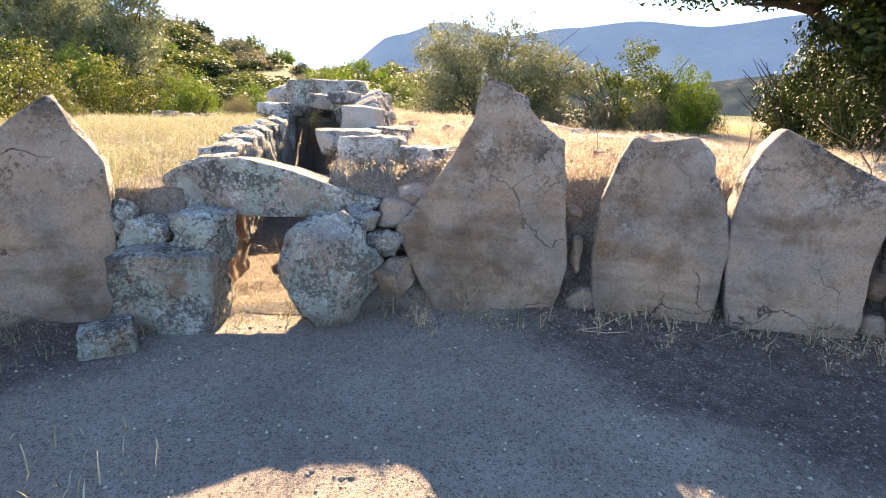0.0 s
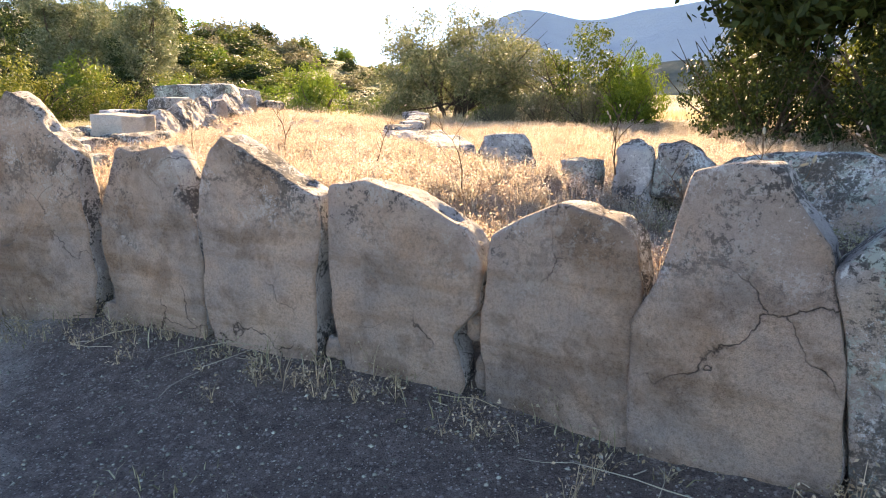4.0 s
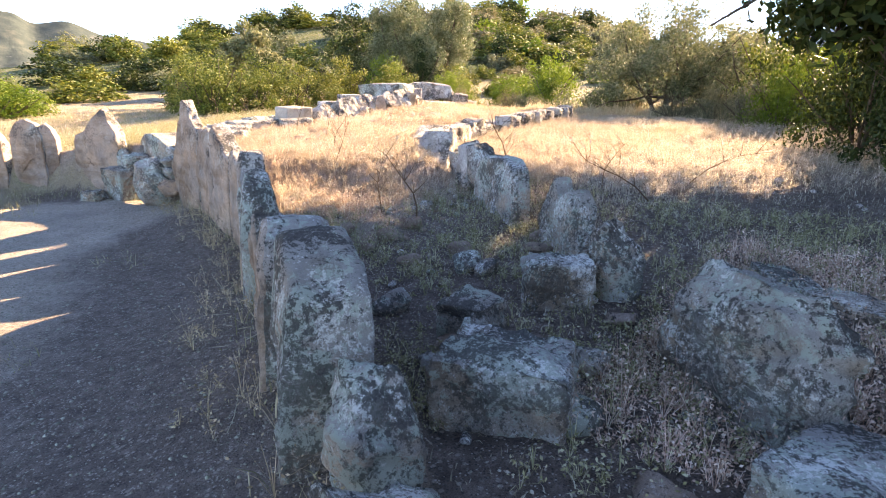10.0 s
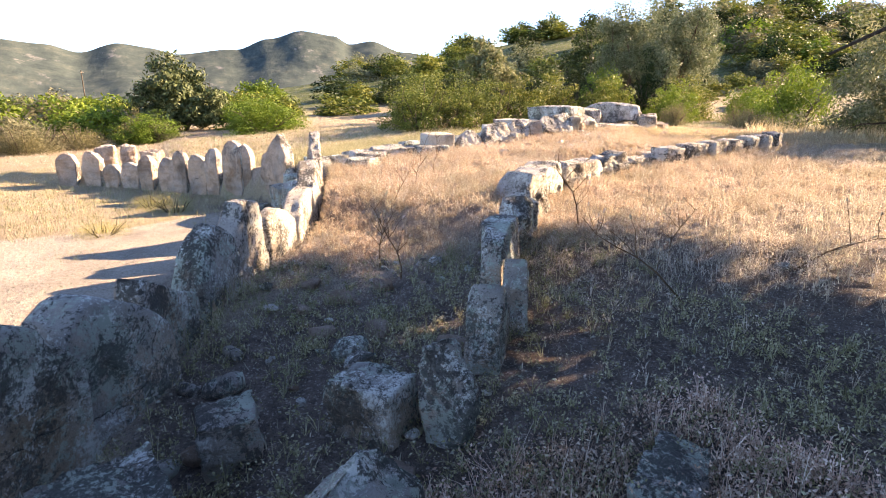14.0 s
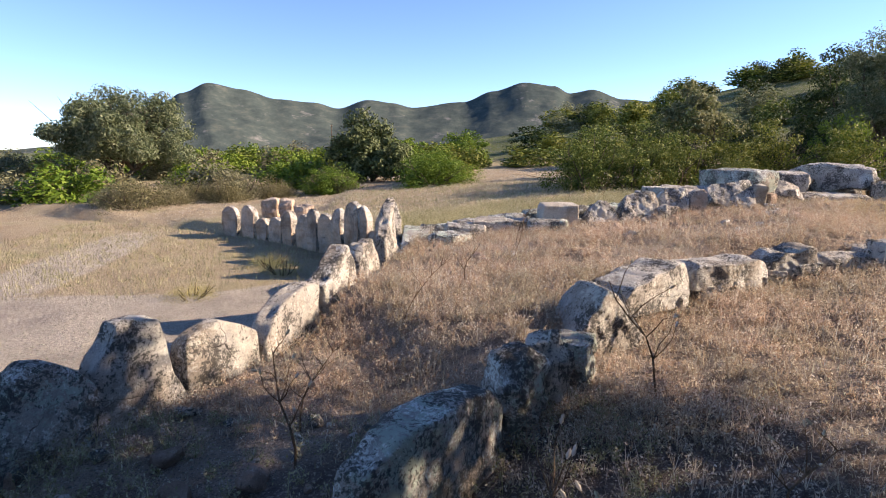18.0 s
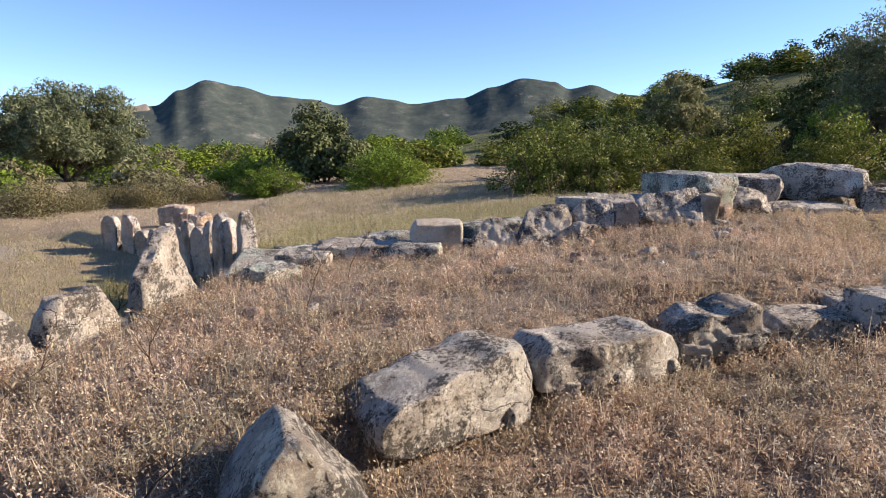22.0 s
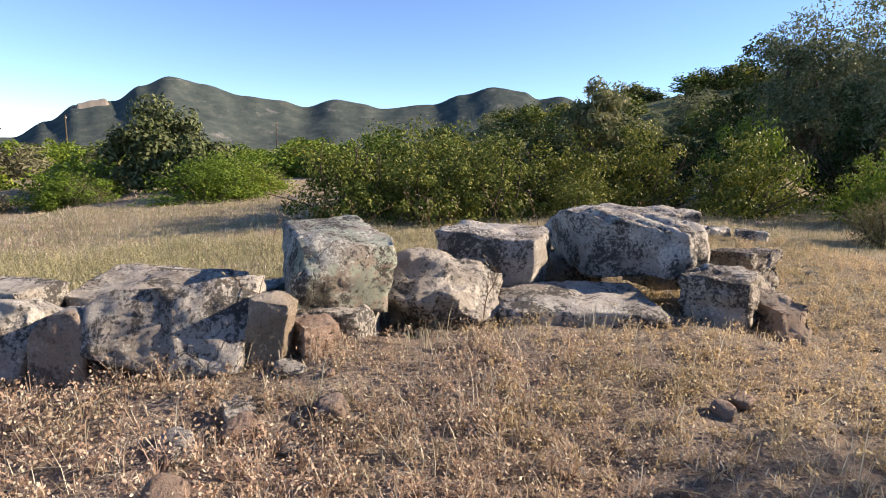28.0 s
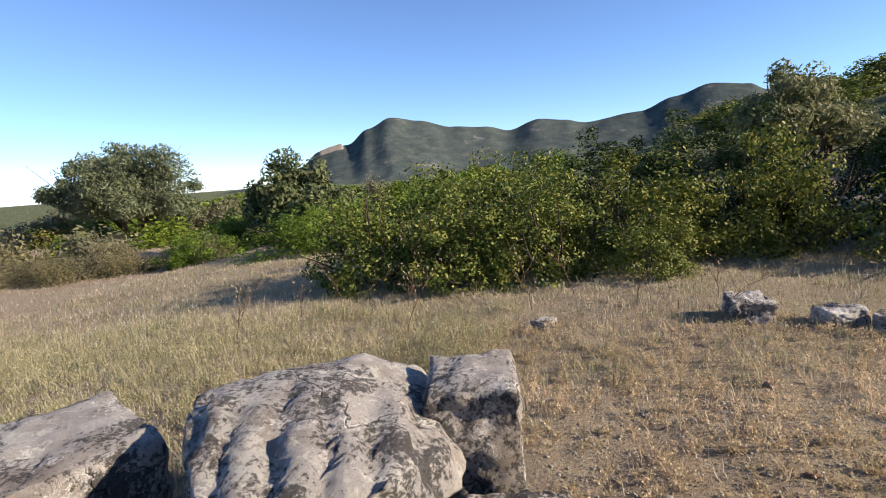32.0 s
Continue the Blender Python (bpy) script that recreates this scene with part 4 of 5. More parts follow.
# ---- stones lying in the wing ----
boulder("flat two-toned boulder lying in the wing", (7.38, 1.62, 0.6), (0.55, 0.42, 0.34), 190, STONE_GREY, rz=20, name="loose_stone")
boulder("dark lichened rock lying in rubble", (6.9, 2.05, 0.6), (0.3, 0.26, 0.3), 191, STONE_GREY, name="loose_stone")
boulder("half-buried long rock in dark earth", (8.05, 3.6, 0.62), (0.5, 0.24, 0.22), 192, STONE_GREY, rz=120, name="loose_stone")
boulder("half-buried grey rock in dark earth", (8.45, 3.4, 0.6), (0.5, 0.3, 0.24), 193, STONE_GREY, rz=160, name="loose_stone")
for k, (px, py, s) in enumerate([(-6.6, 14.86, 0.66), (-6.0, 15.98, 0.53), (-6.3, 15.57, 0.46), (-6.4, 12.85, 0.3), (-0.2, 9.72, 0.22)]):
    boulder("grey rock lying in dry grass", (px, py, height(px, py) + s * 0.12), (s * 0.85, s * 0.6, s * 0.4), 194 + k, STONE_PALE, rz=50 * k, name="loose_stone")

# ---- scattered stones ----
PEBBLES = [boulder_mesh(300 + k, 2.6, 5, 0.06, m, 2, (1, 0.8, 0.62)) for k, m in enumerate((STONE_PINK, STONE_GREY, STONE_PINK, STONE_GREY, STONE_PINK, STONE_PALE))]


def scatter(count, seed, inside, smin, smax, picks, label, group):
    r = random.Random(seed)
    made = 0
    while made < count:
        x, y = r.uniform(-9, 11), r.uniform(-2, 16)
        if not inside(x, y):
            continue
        s = smin + (smax - smin) * r.random() ** 2.5
        ob = new("loose_stone", PEBBLES[r.choice(picks)])
        ob.matrix_world = pose(x, y, height(x, y) + s * 0.14, r.uniform(-20, 20), r.uniform(-20, 20), r.uniform(0, 360)) @ Matrix.Diagonal((s, s, s * r.uniform(0.7, 1.1), 1))
        tagged(ob, label, "stone", group)
        made += 1


def in_wing(x, y):
    s = float(behind(np.array([x]), np.array([y]))[0][0])
    return 0.35 < s < 2.2 and 4.6 < x < 8.6 and y < 5.2 - 0.62 * (x - 4.6) + 0.2


def on_mound(x, y):
    s = float(behind(np.array([x]), np.array([y]))[0][0])
    return s > 0.6 and -0.4 < x < 2.2 and 4.6 < y < 12.5


scatter(95, 5, in_wing, 0.07, 0.3, (1, 3, 0, 2, 5), "rounded stone among the rubble of the wing", "rubble of the wing")
scatter(56, 9, lambda x, y: -0.75 < x < 0.9 and 6.4 < y < 10.2, 0.07, 0.24, (0, 2, 4, 5, 5), "pinkish fallen stone beside the chamber wall", "fallen stones by the wall")
scatter(84, 6, on_mound, 0.05, 0.22, (0, 2, 4, 5), "pinkish stone lying in dry grass on the mound", "stones on the mound")
scatter(16, 7, lambda x, y: 6.5 < x < 9.5 and 3 < y < 8, 0.05, 0.2, (1, 3, 5), "grey stone on shaded earth", "stones in the shade")
scatter(42, 8, lambda x, y: -5 < x < 0.3 and 11 < y < 15.5, 0.04, 0.2, (5, 4, 0), "pale stone in trampled grass", "stones by the capstone")


def gravel(count, seed, area, keep):
    """Loose grit: small eight-sided pebbles, too many to count."""
    rng = np.random.default_rng(seed)
    x, y = rng.uniform(area[0], area[2], count), rng.uniform(area[1], area[3], count)
    ok = keep(x, y) > rng.random(count)
    x, y = x[ok], y[ok]
    k = len(x)
    sz = 0.004 + 0.01 * rng.random(k) ** 6
    c = np.stack([x, y, ground_at(x, y) + sz * 0.2], -1)
    a = rng.uniform(0, 6.28, k)
    u = np.stack([np.cos(a), np.sin(a), np.zeros(k)], -1) * (sz * rng.uniform(0.8, 1.5, k))[:, None]
    w = np.stack([-np.sin(a), np.cos(a), np.zeros(k)], -1) * (sz * rng.uniform(0.7, 1.1, k))[:, None]
    h = np.stack([np.zeros(k), np.zeros(k), sz * rng.uniform(0.5, 0.9, k)], -1)
    v = np.stack([c + u, c + w, c - u, c - w, c + h, c - h], 1).reshape(-1, 3)
    b = np.arange(k)[:, None, None] * 6
    t = np.array([(0, 1, 4), (1, 2, 4), (2, 3, 4), (3, 0, 4), (1, 0, 5), (2, 1, 5), (3, 2, 5), (0, 3, 5)])
    f = (b + t[None]).reshape(-1).astype(np.int32)
    me = bpy.data.meshes.new("gravel")
    me.vertices.add(len(v))
    me.vertices.foreach_set("co", v.astype(np.float32).ravel())
    me.loops.add(len(f))
    me.loops.foreach_set("vertex_index", f)
    me.polygons.add(k * 8)
    me.polygons.foreach_set("loop_start", np.arange(0, k * 24, 3, dtype=np.int32))
    me.materials.append(GRAVEL)
    me.update(calc_edges=True)
    return me


def forecourt(x, y):
    s, past = behind(x, y)
    return smooth(0.1, -0.1, s) * smooth(-2.2, -0.6, x + 0.6 * np.clip(y - 0.7, 0, 2.2))


GRAVEL = leaf_material("grit", (0.24, 0.22, 0.19), (0.4, 0.36, 0.32), (0.58, 0.54, 0.48), 0.0)
tagged(new("gravel", gravel(26000, 31, (-2.4, -1.0, 9.6, 3.8), forecourt)), "loose pale and dark grit on the forecourt", "gravel", kind="stuff")
tagged(new("gravel", gravel(9000, 32, (4.6, 1.2, 10.0, 6.5), lambda x, y: 1 - forecourt(x, y))), "loose grit on the dark earth of the wing", "gravel", kind="stuff")
tagged(new("gravel", gravel(12000, 33, (-4.5, 12.6, 0.8, 15.8), lambda x, y: np.ones_like(x))), "loose pale grit in trampled grass", "gravel", kind="stuff")


# ---- plants ----
def frames_for(rng, count):
    """Random right-angled pairs of unit vectors."""
    a = rng.normal(size=(count, 3))
    a /= np.linalg.norm(a, axis=1)[:, None]
    b = np.cross(a, rng.normal(size=(count, 3)))
    b /= np.linalg.norm(b, axis=1)[:, None]
    return a, b


def leaf_quads(centres, rng, length, width, facing=None):
    """Loose leaves; facing: the way each one looks, loosely kept."""
    k = len(centres)
    a, b = frames_for(rng, k)
    if facing is not None:
        f = facing + rng.normal(size=(k, 3)) * 0.42
        f /= np.linalg.norm(f, axis=1)[:, None]
        a = np.cross(f, rng.normal(size=(k, 3)))
        a /= np.linalg.norm(a, axis=1)[:, None]
        b = np.cross(f, a)
    ln = length * rng.uniform(0.6, 1.3, (k, 1))
    wd = width * rng.uniform(0.6, 1.3, (k, 1))
    return np.stack([centres - a * ln / 2, centres + b * wd / 2, centres + a * ln / 2, centres - b * wd / 2], 1)


def in_ball(rng, shape):
    d = rng.normal(size=(*shape, 3))
    d /= np.linalg.norm(d, axis=-1)[..., None]
    return d * rng.random((*shape, 1)) ** 0.28


def clumps(rng, count, per, spread, shape):
    """Leaf centres, and the way they face, in round clumps on and in a lumpy dome; shape: its half-width, half-depth and height."""
    d = rng.normal(size=(count, 3))
    d /= np.linalg.norm(d, axis=1)[:, None]
    d[:, 2] = np.abs(d[:, 2])
    lump = 0.8 + 0.2 * np.sin(3 * np.arctan2(d[:, 1], d[:, 0]) + 4 * d[:, 2])[:, None]
    rad = (0.62 + 0.38 * rng.random((count, 1)) ** 0.5) * lump
    sz = spread * rng.uniform(0.5, 1.5, (count, 1, 1))
    c = d * rad * (np.array(shape) - sz[:, 0] * np.array((0.6, 0.6, 0.9)))
    c[:, 2] = np.maximum(c[:, 2], 0.05)
    off = in_ball(rng, (count, per))
    p = c[:, None, :] + off * sz * np.array((1, 1, 0.85))
    p[..., 2] = np.maximum(p[..., 2], 0.02)
    return p.reshape(-1, 3), off.reshape(-1, 3)


def tube(points, radii, sides=6):
    verts, faces = [], []
    for i, (p, r) in enumerate(zip(points, radii)):
        p = Vector(p)
        d = (Vector(points[min(i + 1, len(points) - 1)]) - Vector(points[max(i - 1, 0)])).normalized()
        u = d.orthogonal().normalized()
        v = d.cross(u)
        for k in range(sides):
            an = 2 * math.pi * k / sides
            verts.append(p + (u * math.cos(an) + v * math.sin(an)) * r)
    for i in range(len(points) - 1):
        for k in range(sides):
            faces.append((i * sides + k, i * sides + (k + 1) % sides, (i + 1) * sides + (k + 1) % sides, (i + 1) * sides + k))
    return verts, faces


def branches_mesh(name, runs, mat):
    verts, faces = [], []
    for pts, radii in runs:
        v, f = tube(pts, radii)
        o = len(verts)
        verts += v
        faces += [tuple(i + o for i in q) for q in f]
    return mesh_of(name, verts, faces, mat)


def wander(r, start, way, length, bends, droop=0.0):
    p, d, out = Vector(start), Vector(way).normalized(), [Vector(start)]
    for _ in range(bends):
        d = (d + Vector((r.uniform(-1, 1), r.uniform(-1, 1), r.uniform(-1, 1) - droop)) * 0.32).normalized()
        p = p + d * length / bends
        out.append(p.copy())
    return out


def bush_kind(seed, leaf_mat, w, h, count, per, leaf, spread):
    """Stems and foliage of a bush w wide and h high, in metres."""
    rng = np.random.default_rng(seed)
    r = random.Random(seed)
    centres, facing = clumps(rng, count, per, spread, (w / 2, w / 2, h))
    crown = quads_mesh("foliage", leaf_quads(centres, rng, *leaf, facing), leaf_mat)
    runs = []
    for _ in range(12):
        an = r.uniform(0, 6.283)
        way = (math.cos(an) * 0.8, math.sin(an) * 0.8, r.uniform(0.6, 1.3))
        pts = wander(r, (0.12 * math.cos(an), 0.12 * math.sin(an), -0.05), way, h * r.uniform(0.55, 0.85), 4)
        runs.append((pts, [0.03, 0.024, 0.018, 0.012, 0.006]))
    return branches_mesh("stems", runs, BARK), crown, w, h


KINDS, FAR_KINDS = {}, {}
for k, (kind, mat, w, h, leaf, far_leaf) in enumerate([
        ("mastic", LEAF_GREEN, 2.8, 2.4, (0.075, 0.042), (0.17, 0.1)), ("spurge", LEAF_LIGHT, 2.6, 1.6, (0.085, 0.03), (0.17, 0.08)),
        ("oak", LEAF_DARK, 3.0, 2.8, (0.08, 0.048), (0.18, 0.11)), ("cistus", LEAF_GREY, 1.9, 1.1, (0.06, 0.016), (0.13, 0.05)), ("olive", LEAF_OLIVE, 2.8, 2.6, (0.09, 0.026), (0.18, 0.07)), ("dry", LEAF_HALF, 1.6, 0.9, (0.03, 0.008), (0.1, 0.03))]):
    KINDS[kind] = [bush_kind(400 + 10 * k + j, mat, w, h, 58, 135, leaf, 0.36) for j in range(2 + (kind == "mastic"))]
    FAR_KINDS[kind] = [bush_kind(460 + 10 * k + j, mat, w, h, 52, 44, far_leaf, 0.4) for j in range(2)]
WORDS = {"mastic": "dense green mastic bush with leathery leaves", "spurge": "low bright green bush", "oak": "dark evergreen oak scrub",
         "cistus": "grey half-dry low shrub", "olive": "grey-green wild olive bush", "dry": "yellowish half-dry low shrub on the forecourt"}


def bush(kind, x, y, w, h, r, name="bush", label=""):
    far = math.hypot(x - 1, y - 7) > 21
    stem, crown, w0, h0 = r.choice((FAR_KINDS if far else KINDS)[kind])
    top = tagged(new(name), label or WORDS[kind], "bush", "scrub round the site")
    top.matrix_world = pose(x, y, height(x, y) - 0.05, 0, 0, r.uniform(0, 360)) @ Matrix.Diagonal((w / w0, w / w0 * r.uniform(0.88, 1.1), h / h0, 1))
    if not far:
        part("stem", stem, top)
    part("foliage", crown, top)
    return top


def polar(az, d, ox=3.0, oy=5.0):
    return ox + d * math.sin(radians(az)), oy + d * math.cos(radians(az))


br = random.Random(77)
# the dense hedge past the capstone
for x, y, w, h, k in [(-9.6, 9.6, 2.9, 2.3, "mastic"), (-9.4, 11.2, 2.8, 2.1, "mastic"), (-9.6, 12.7, 2.8, 2.2, "mastic"), (-10.8, 10.4, 3.0, 2.6, "mastic"), (-10.9, 12.4, 3.0, 2.5, "mastic"),
                      (-10.2, 14.4, 2.8, 2.2, "mastic"), (-9.0, 14.2, 1.9, 1.3, "mastic"), (-10.6, 16.2, 2.8, 2.6, "mastic"), (-12.5, 11.0, 3.2, 2.7, "mastic"), (-12.6, 13.5, 3.2, 2.6, "oak"),
                      (-12.2, 16.5, 3.3, 2.7, "oak"), (-9.6, 18.2, 3.0, 2.3, "mastic"), (-11.2, 19.5, 3.2, 2.8, "spurge"), (-8.0, 20.3, 2.6, 1.9, "spurge"), (-13.5, 19.5, 3.5, 3.1, "oak"),
                      (-9.5, 22.5, 3.4, 2.5, "mastic"), (-12.0, 23.0, 3.6, 3.5, "oak"), (-6.5, 23.0, 3.0, 1.9, "spurge"), (-14.5, 15.0, 3.4, 2.9, "oak"), (-15.5, 12.0, 3.2, 2.8, "mastic")]:
    bush(k, x, y, w, h, br, name="bush")
# bright bush and low shrubs behind the tomb
bush("spurge", -3.2, 20.8, 3.6, 2.5, br, label="bright yellow-green bush lit from behind")
for k in range(12):
    bush(br.choice(("cistus", "spurge", "olive")), br.uniform(-6, 8), br.uniform(17.5, 21), br.uniform(1.2, 2.0), br.uniform(0.7, 1.2), br)
for x, y, w, h, k in [(4.6, 15.2, 1.7, 1.2, "cistus"), (5.6, 14.2, 1.6, 1.3, "cistus"), (6.3, 13.4, 1.7, 1.6, "spurge"), (5.8, 16.0, 3.2, 3.1, "mastic"), (6.8, 15.2, 2.2, 2.2, "spurge"),
                      (3.4, 15.8, 1.5, 0.9, "cistus"), (7.9, 10.2, 2.2, 2.7, "oak"), (8.9, 8.5, 2.4, 2.5, "oak"), (10.0, 7.7, 2.6, 2.7, "oak"), (11.2, 6.9, 2.8, 3.0, "oak"), (12.6, 6.0, 3.0, 3.2, "oak"), (8.0, 12.0, 2.4, 2.9, "oak"), (10.4, 9.8, 3.0, 3.2, "oak"),
                      (9.0, 13.0, 3.2, 3.4, "oak"), (11.0, 12.5, 3.4, 3.6, "mastic"), (13.2, 11.5, 3.4, 3.6, "oak"), (14.2, 8.4, 3.2, 3.2, "oak"), (15.5, 6.0, 3.2, 3.0, "mastic"), (16, 3, 3.2, 3.0, "oak"), (15.5, -0.5, 3.2, 2.8, "mastic")]:
    bush(k, x, y, w, h, br)
# scrub on the seaward side
for k in range(80):
    az, d = br.uniform(-130, -84), 17 + 45 * br.random()
    x, y = polar(az, d)
    if abs(az + 97) < 4 and d < 34:
        continue
    kind = br.choice(("spurge", "spurge", "mastic", "cistus", "spurge"))
    s = 0.75 + d / 45
    bush(kind, x, y, br.uniform(2.2, 3.6) * s, br.uniform(1.0, 1.6) * s, br)
for x, y in [(-15.5, -1.5), (-14, -3.0), (-13.2, -4.6), (-16.5, -3.5), (-17.5, 0.0), (-16.2, 1.2), (-12.5, -6.5), (-15.0, -5.5)]:
    bush("cistus", x, y, br.uniform(1.8, 2.6), br.uniform(1.0, 1.5), br)
# scrub climbing the hill behind
for k in range(120):
    az, d = br.uniform(-78, 4), br.uniform(26, 92)
    x, y = polar(az, d, 0, 6)
    s = 0.8 + d / 60
    if az > -32 and br.random() < 0.55 and d < 60:
        s *= 0.55
    bush(br.choice(("oak", "mastic", "oak", "mastic", "olive") if az < -34 else ("mastic", "cistus", "oak", "spurge")), x, y, br.uniform(2.6, 4.2) * s, br.uniform(1.3, 2.1) * s, br)
for k in range(90):
    az, d = br.uniform(-40, 14), 25 + 45 * br.random()
    x, y = polar(az, d, 0, 6)
    s = 0.7 + d / 80
    bush(br.choice(("oak", "mastic", "olive", "oak", "cistus")), x, y, br.uniform(2.4, 4.4) * s, br.uniform(0.9, 1.6) * s, br)
# scrub behind the walker and towards the sea
for k in range(34):
    az, d = br.uniform(-200, -128), br.uniform(18, 50)
    x, y = polar(az, d)
    bush(br.choice(("spurge", "mastic", "cistus")), x, y, br.uniform(2.4, 4), br.uniform(1.0, 1.8), br)


# ---- trees ----
def tree(label, x, y, w, h, trunk_h, leaf_mat, seed, leaf=(0.075, 0.022), clump=70, per=110, stems=3, spread=0.34, girth=0.035, low=0.7, boughs=()):
    """A tree with one or more leaning stems, forking limbs and a crown of loose leaf clumps."""
    r = random.Random(seed)
    rng = np.random.default_rng(seed)
    top = tagged(new("tree"), label, "tree", "trees round the site")
    top.matrix_world = pose(x, y, height(x, y) - 0.05, 0, 0, 0)
    runs, tips = [], []
    trunk = []
    for s in range(stems):
        an = 6.283 * s / stems + r.uniform(-0.5, 0.5)
        lean = 0.0 if stems == 1 else 0.55
        pts = wander(r, (0.12 * math.cos(an), 0.12 * math.sin(an), -0.1), (lean * math.cos(an), lean * math.sin(an), 1), trunk_h * r.uniform(0.9, 1.15), 5)
        base = girth * h * (1.2 if stems == 1 else 0.8)
        trunk.append((pts, [base, base * 0.85, base * 0.75, base * 0.66, base * 0.6, base * 0.52]))
        for k in range(7):
            a2 = an + r.uniform(-1.5, 1.5) if stems > 1 else r.uniform(0, 6.283)
            reach = r.uniform(0.55, 1.0)
            goal = Vector((math.cos(a2) * w / 2 * reach, math.sin(a2) * w / 2 * reach, trunk_h + (h - trunk_h) * r.uniform(0.2, 0.92)))
            st = pts[r.choice((3, 4, 5))]
            limb = wander(r, st, goal - st, (goal - st).length, 5)
            runs.append((limb, [base * 0.42, base * 0.34, base * 0.26, base * 0.18, base * 0.11, base * 0.05]))
            tips += limb[2:]
    for goal in boughs:
        goal = Vector(goal) - Vector((x, y, height(x, y)))
        st = trunk[0][0][4]
        limb = wander(r, st, goal - st, (goal - st).length, 5)
        limb[-1] = goal
        runs.append((limb, [0.1, 0.085, 0.07, 0.05, 0.035, 0.012]))
    part("trunk", branches_mesh("trunk", trunk, BARK), top)
    part("limb", branches_mesh("limb", runs, BARK), top)
    tips = np.array([tuple(t) for t in tips])
    pick = tips[rng.integers(0, len(tips), clump)] + rng.normal(size=(clump, 3)) * np.array((w * 0.05, w * 0.05, h * 0.05))
    dome = clumps(rng, clump // 2, 1, 0.1, (w / 2 * 0.95, w / 2 * 0.95, (h - trunk_h) * 0.95))[0] + np.array((0, 0, trunk_h * 0.95))
    pick = np.concatenate([pick, dome])
    out = np.hypot(pick[:, 0], pick[:, 1]) / (w * 0.48)
    pick[:, :2] /= np.maximum(out, 1.0)[:, None]
    pick[:, 2] = np.clip(pick[:, 2], trunk_h * low, trunk_h + (h - trunk_h) * np.sqrt(np.clip(1.05 - np.minimum(out, 1) ** 2, 0.08, 1)))
    for goal in boughs:
        near = np.array(goal) - np.array((x, y, height(x, y))) + rng.normal(size=(16, 3)) * np.array((0.5, 0.5, 0.28))
        pick = np.concatenate([pick, near])
    sz = spread * rng.uniform(0.5, 1.35, (len(pick), 1, 1))
    off = in_ball(rng, (len(pick), per))
    centres = (pick[:, None, :] + off * sz * np.array((1, 1, 0.75))).reshape(-1, 3)
    part("crown", quads_mesh("crown", leaf_quads(centres, rng, *leaf, off.reshape(-1, 3)), leaf_mat), top)
    return top


tree("wild olive with a loose grey-green crown and thin stems", 2.0, 18.6, 6.4, 3.6, 0.7, LEAF_OLIVE, 501, leaf=(0.13, 0.035), clump=260, per=130, stems=4, spread=0.5)
# Its high boughs are unseen, added where the wing's slabs need shade.
tree("big dark olive tree shading the wing", 8.8, 10.3, 11.6, 6.8, 3.1, LEAF_DARK, 502, clump=700, per=90, stems=1, leaf=(0.2, 0.085), spread=0.6, girth=0.024, low=1.18,
     boughs=[(5.5, 9.7, 4.4), (5.4, 10.8, 4.9), (6.1, 9.4, 4.3), (6.8, 9.2, 4.2), (7.5, 9.2, 3.0), (8.3, 9.6, 3.2), (9.1, 9.4, 3.2), (8.2, 8.4, 3.8)])
tree("tall olive tree with a dense dark crown", 13.6, 10.4, 7.6, 7.8, 1.8, LEAF_DARK, 503, clump=210, per=140, stems=3, leaf=(0.14, 0.05), spread=0.75)
tree("old olive tree with an airy grey-green crown", -14.0, 24.8, 6.6, 6.3, 1.8, LEAF_OLIVE, 504, clump=330, per=110, stems=3, leaf=(0.15, 0.05), spread=0.55)
tree("round evergreen oak with a short trunk", -20.6, 2.2, 4.0, 3.4, 0.6, LEAF_OAK, 505, clump=170, per=100, stems=2, leaf=(0.2, 0.1), spread=0.5)
tree("airy pale tree with bare limbs showing", -28.5, -14.0, 8.2, 6.3, 1.6, LEAF_OLIVE, 506, clump=300, per=130, stems=4, leaf=(0.24, 0.08), spread=0.65)
tree("tall evergreen tree on the slope", -24.5, 21.0, 4.4, 4.7, 1.6, LEAF_OLIVE, 507, clump=100, per=90, leaf=(0.24, 0.1), spread=0.5)
tree("dark tree on the slope", -19.0, 26.0, 6.5, 5.6, 1.4, LEAF_DARK, 508, clump=110, per=90, leaf=(0.18, 0.08), spread=0.55)


# ---- dry weeds ----
def weed_kind(seed, h, heads, mat=TWIG):
    """A dry branching stalk with small seed heads."""
    r = random.Random(seed)
    stem = wander(r, (0, 0, -0.03), (r.uniform(-0.25, 0.25), r.uniform(-0.25, 0.25), 1), h, 6)
    twigs = []
    for k in range(heads):
        i = r.randint(2, 5)
        an = r.uniform(0, 6.283)
        tw = wander(r, stem[i], (math.cos(an) * 0.8, math.sin(an) * 0.8, 1.0), h * r.uniform(0.15, 0.34), 3)
        up = (tw[3] - tw[2]).normalized()
        head = [tw[3] + up * (0.008 * j) for j in range(-1, 5)]
        twigs.append((branches_mesh("twig", [(tw, [0.0035, 0.003, 0.0022, 0.0015])], mat), branches_mesh("seed_head", [(head, [0.0015, 0.006, 0.008, 0.006, 0.007, 0.001])], STRAW_RED)))
    return branches_mesh("stem", [(stem, [0.007, 0.0065, 0.006, 0.005, 0.004, 0.003, 0.002])], mat), twigs


WEEDS = [weed_kind(700 + k, 0.75 + 0.08 * k, 7) for k in range(4)]


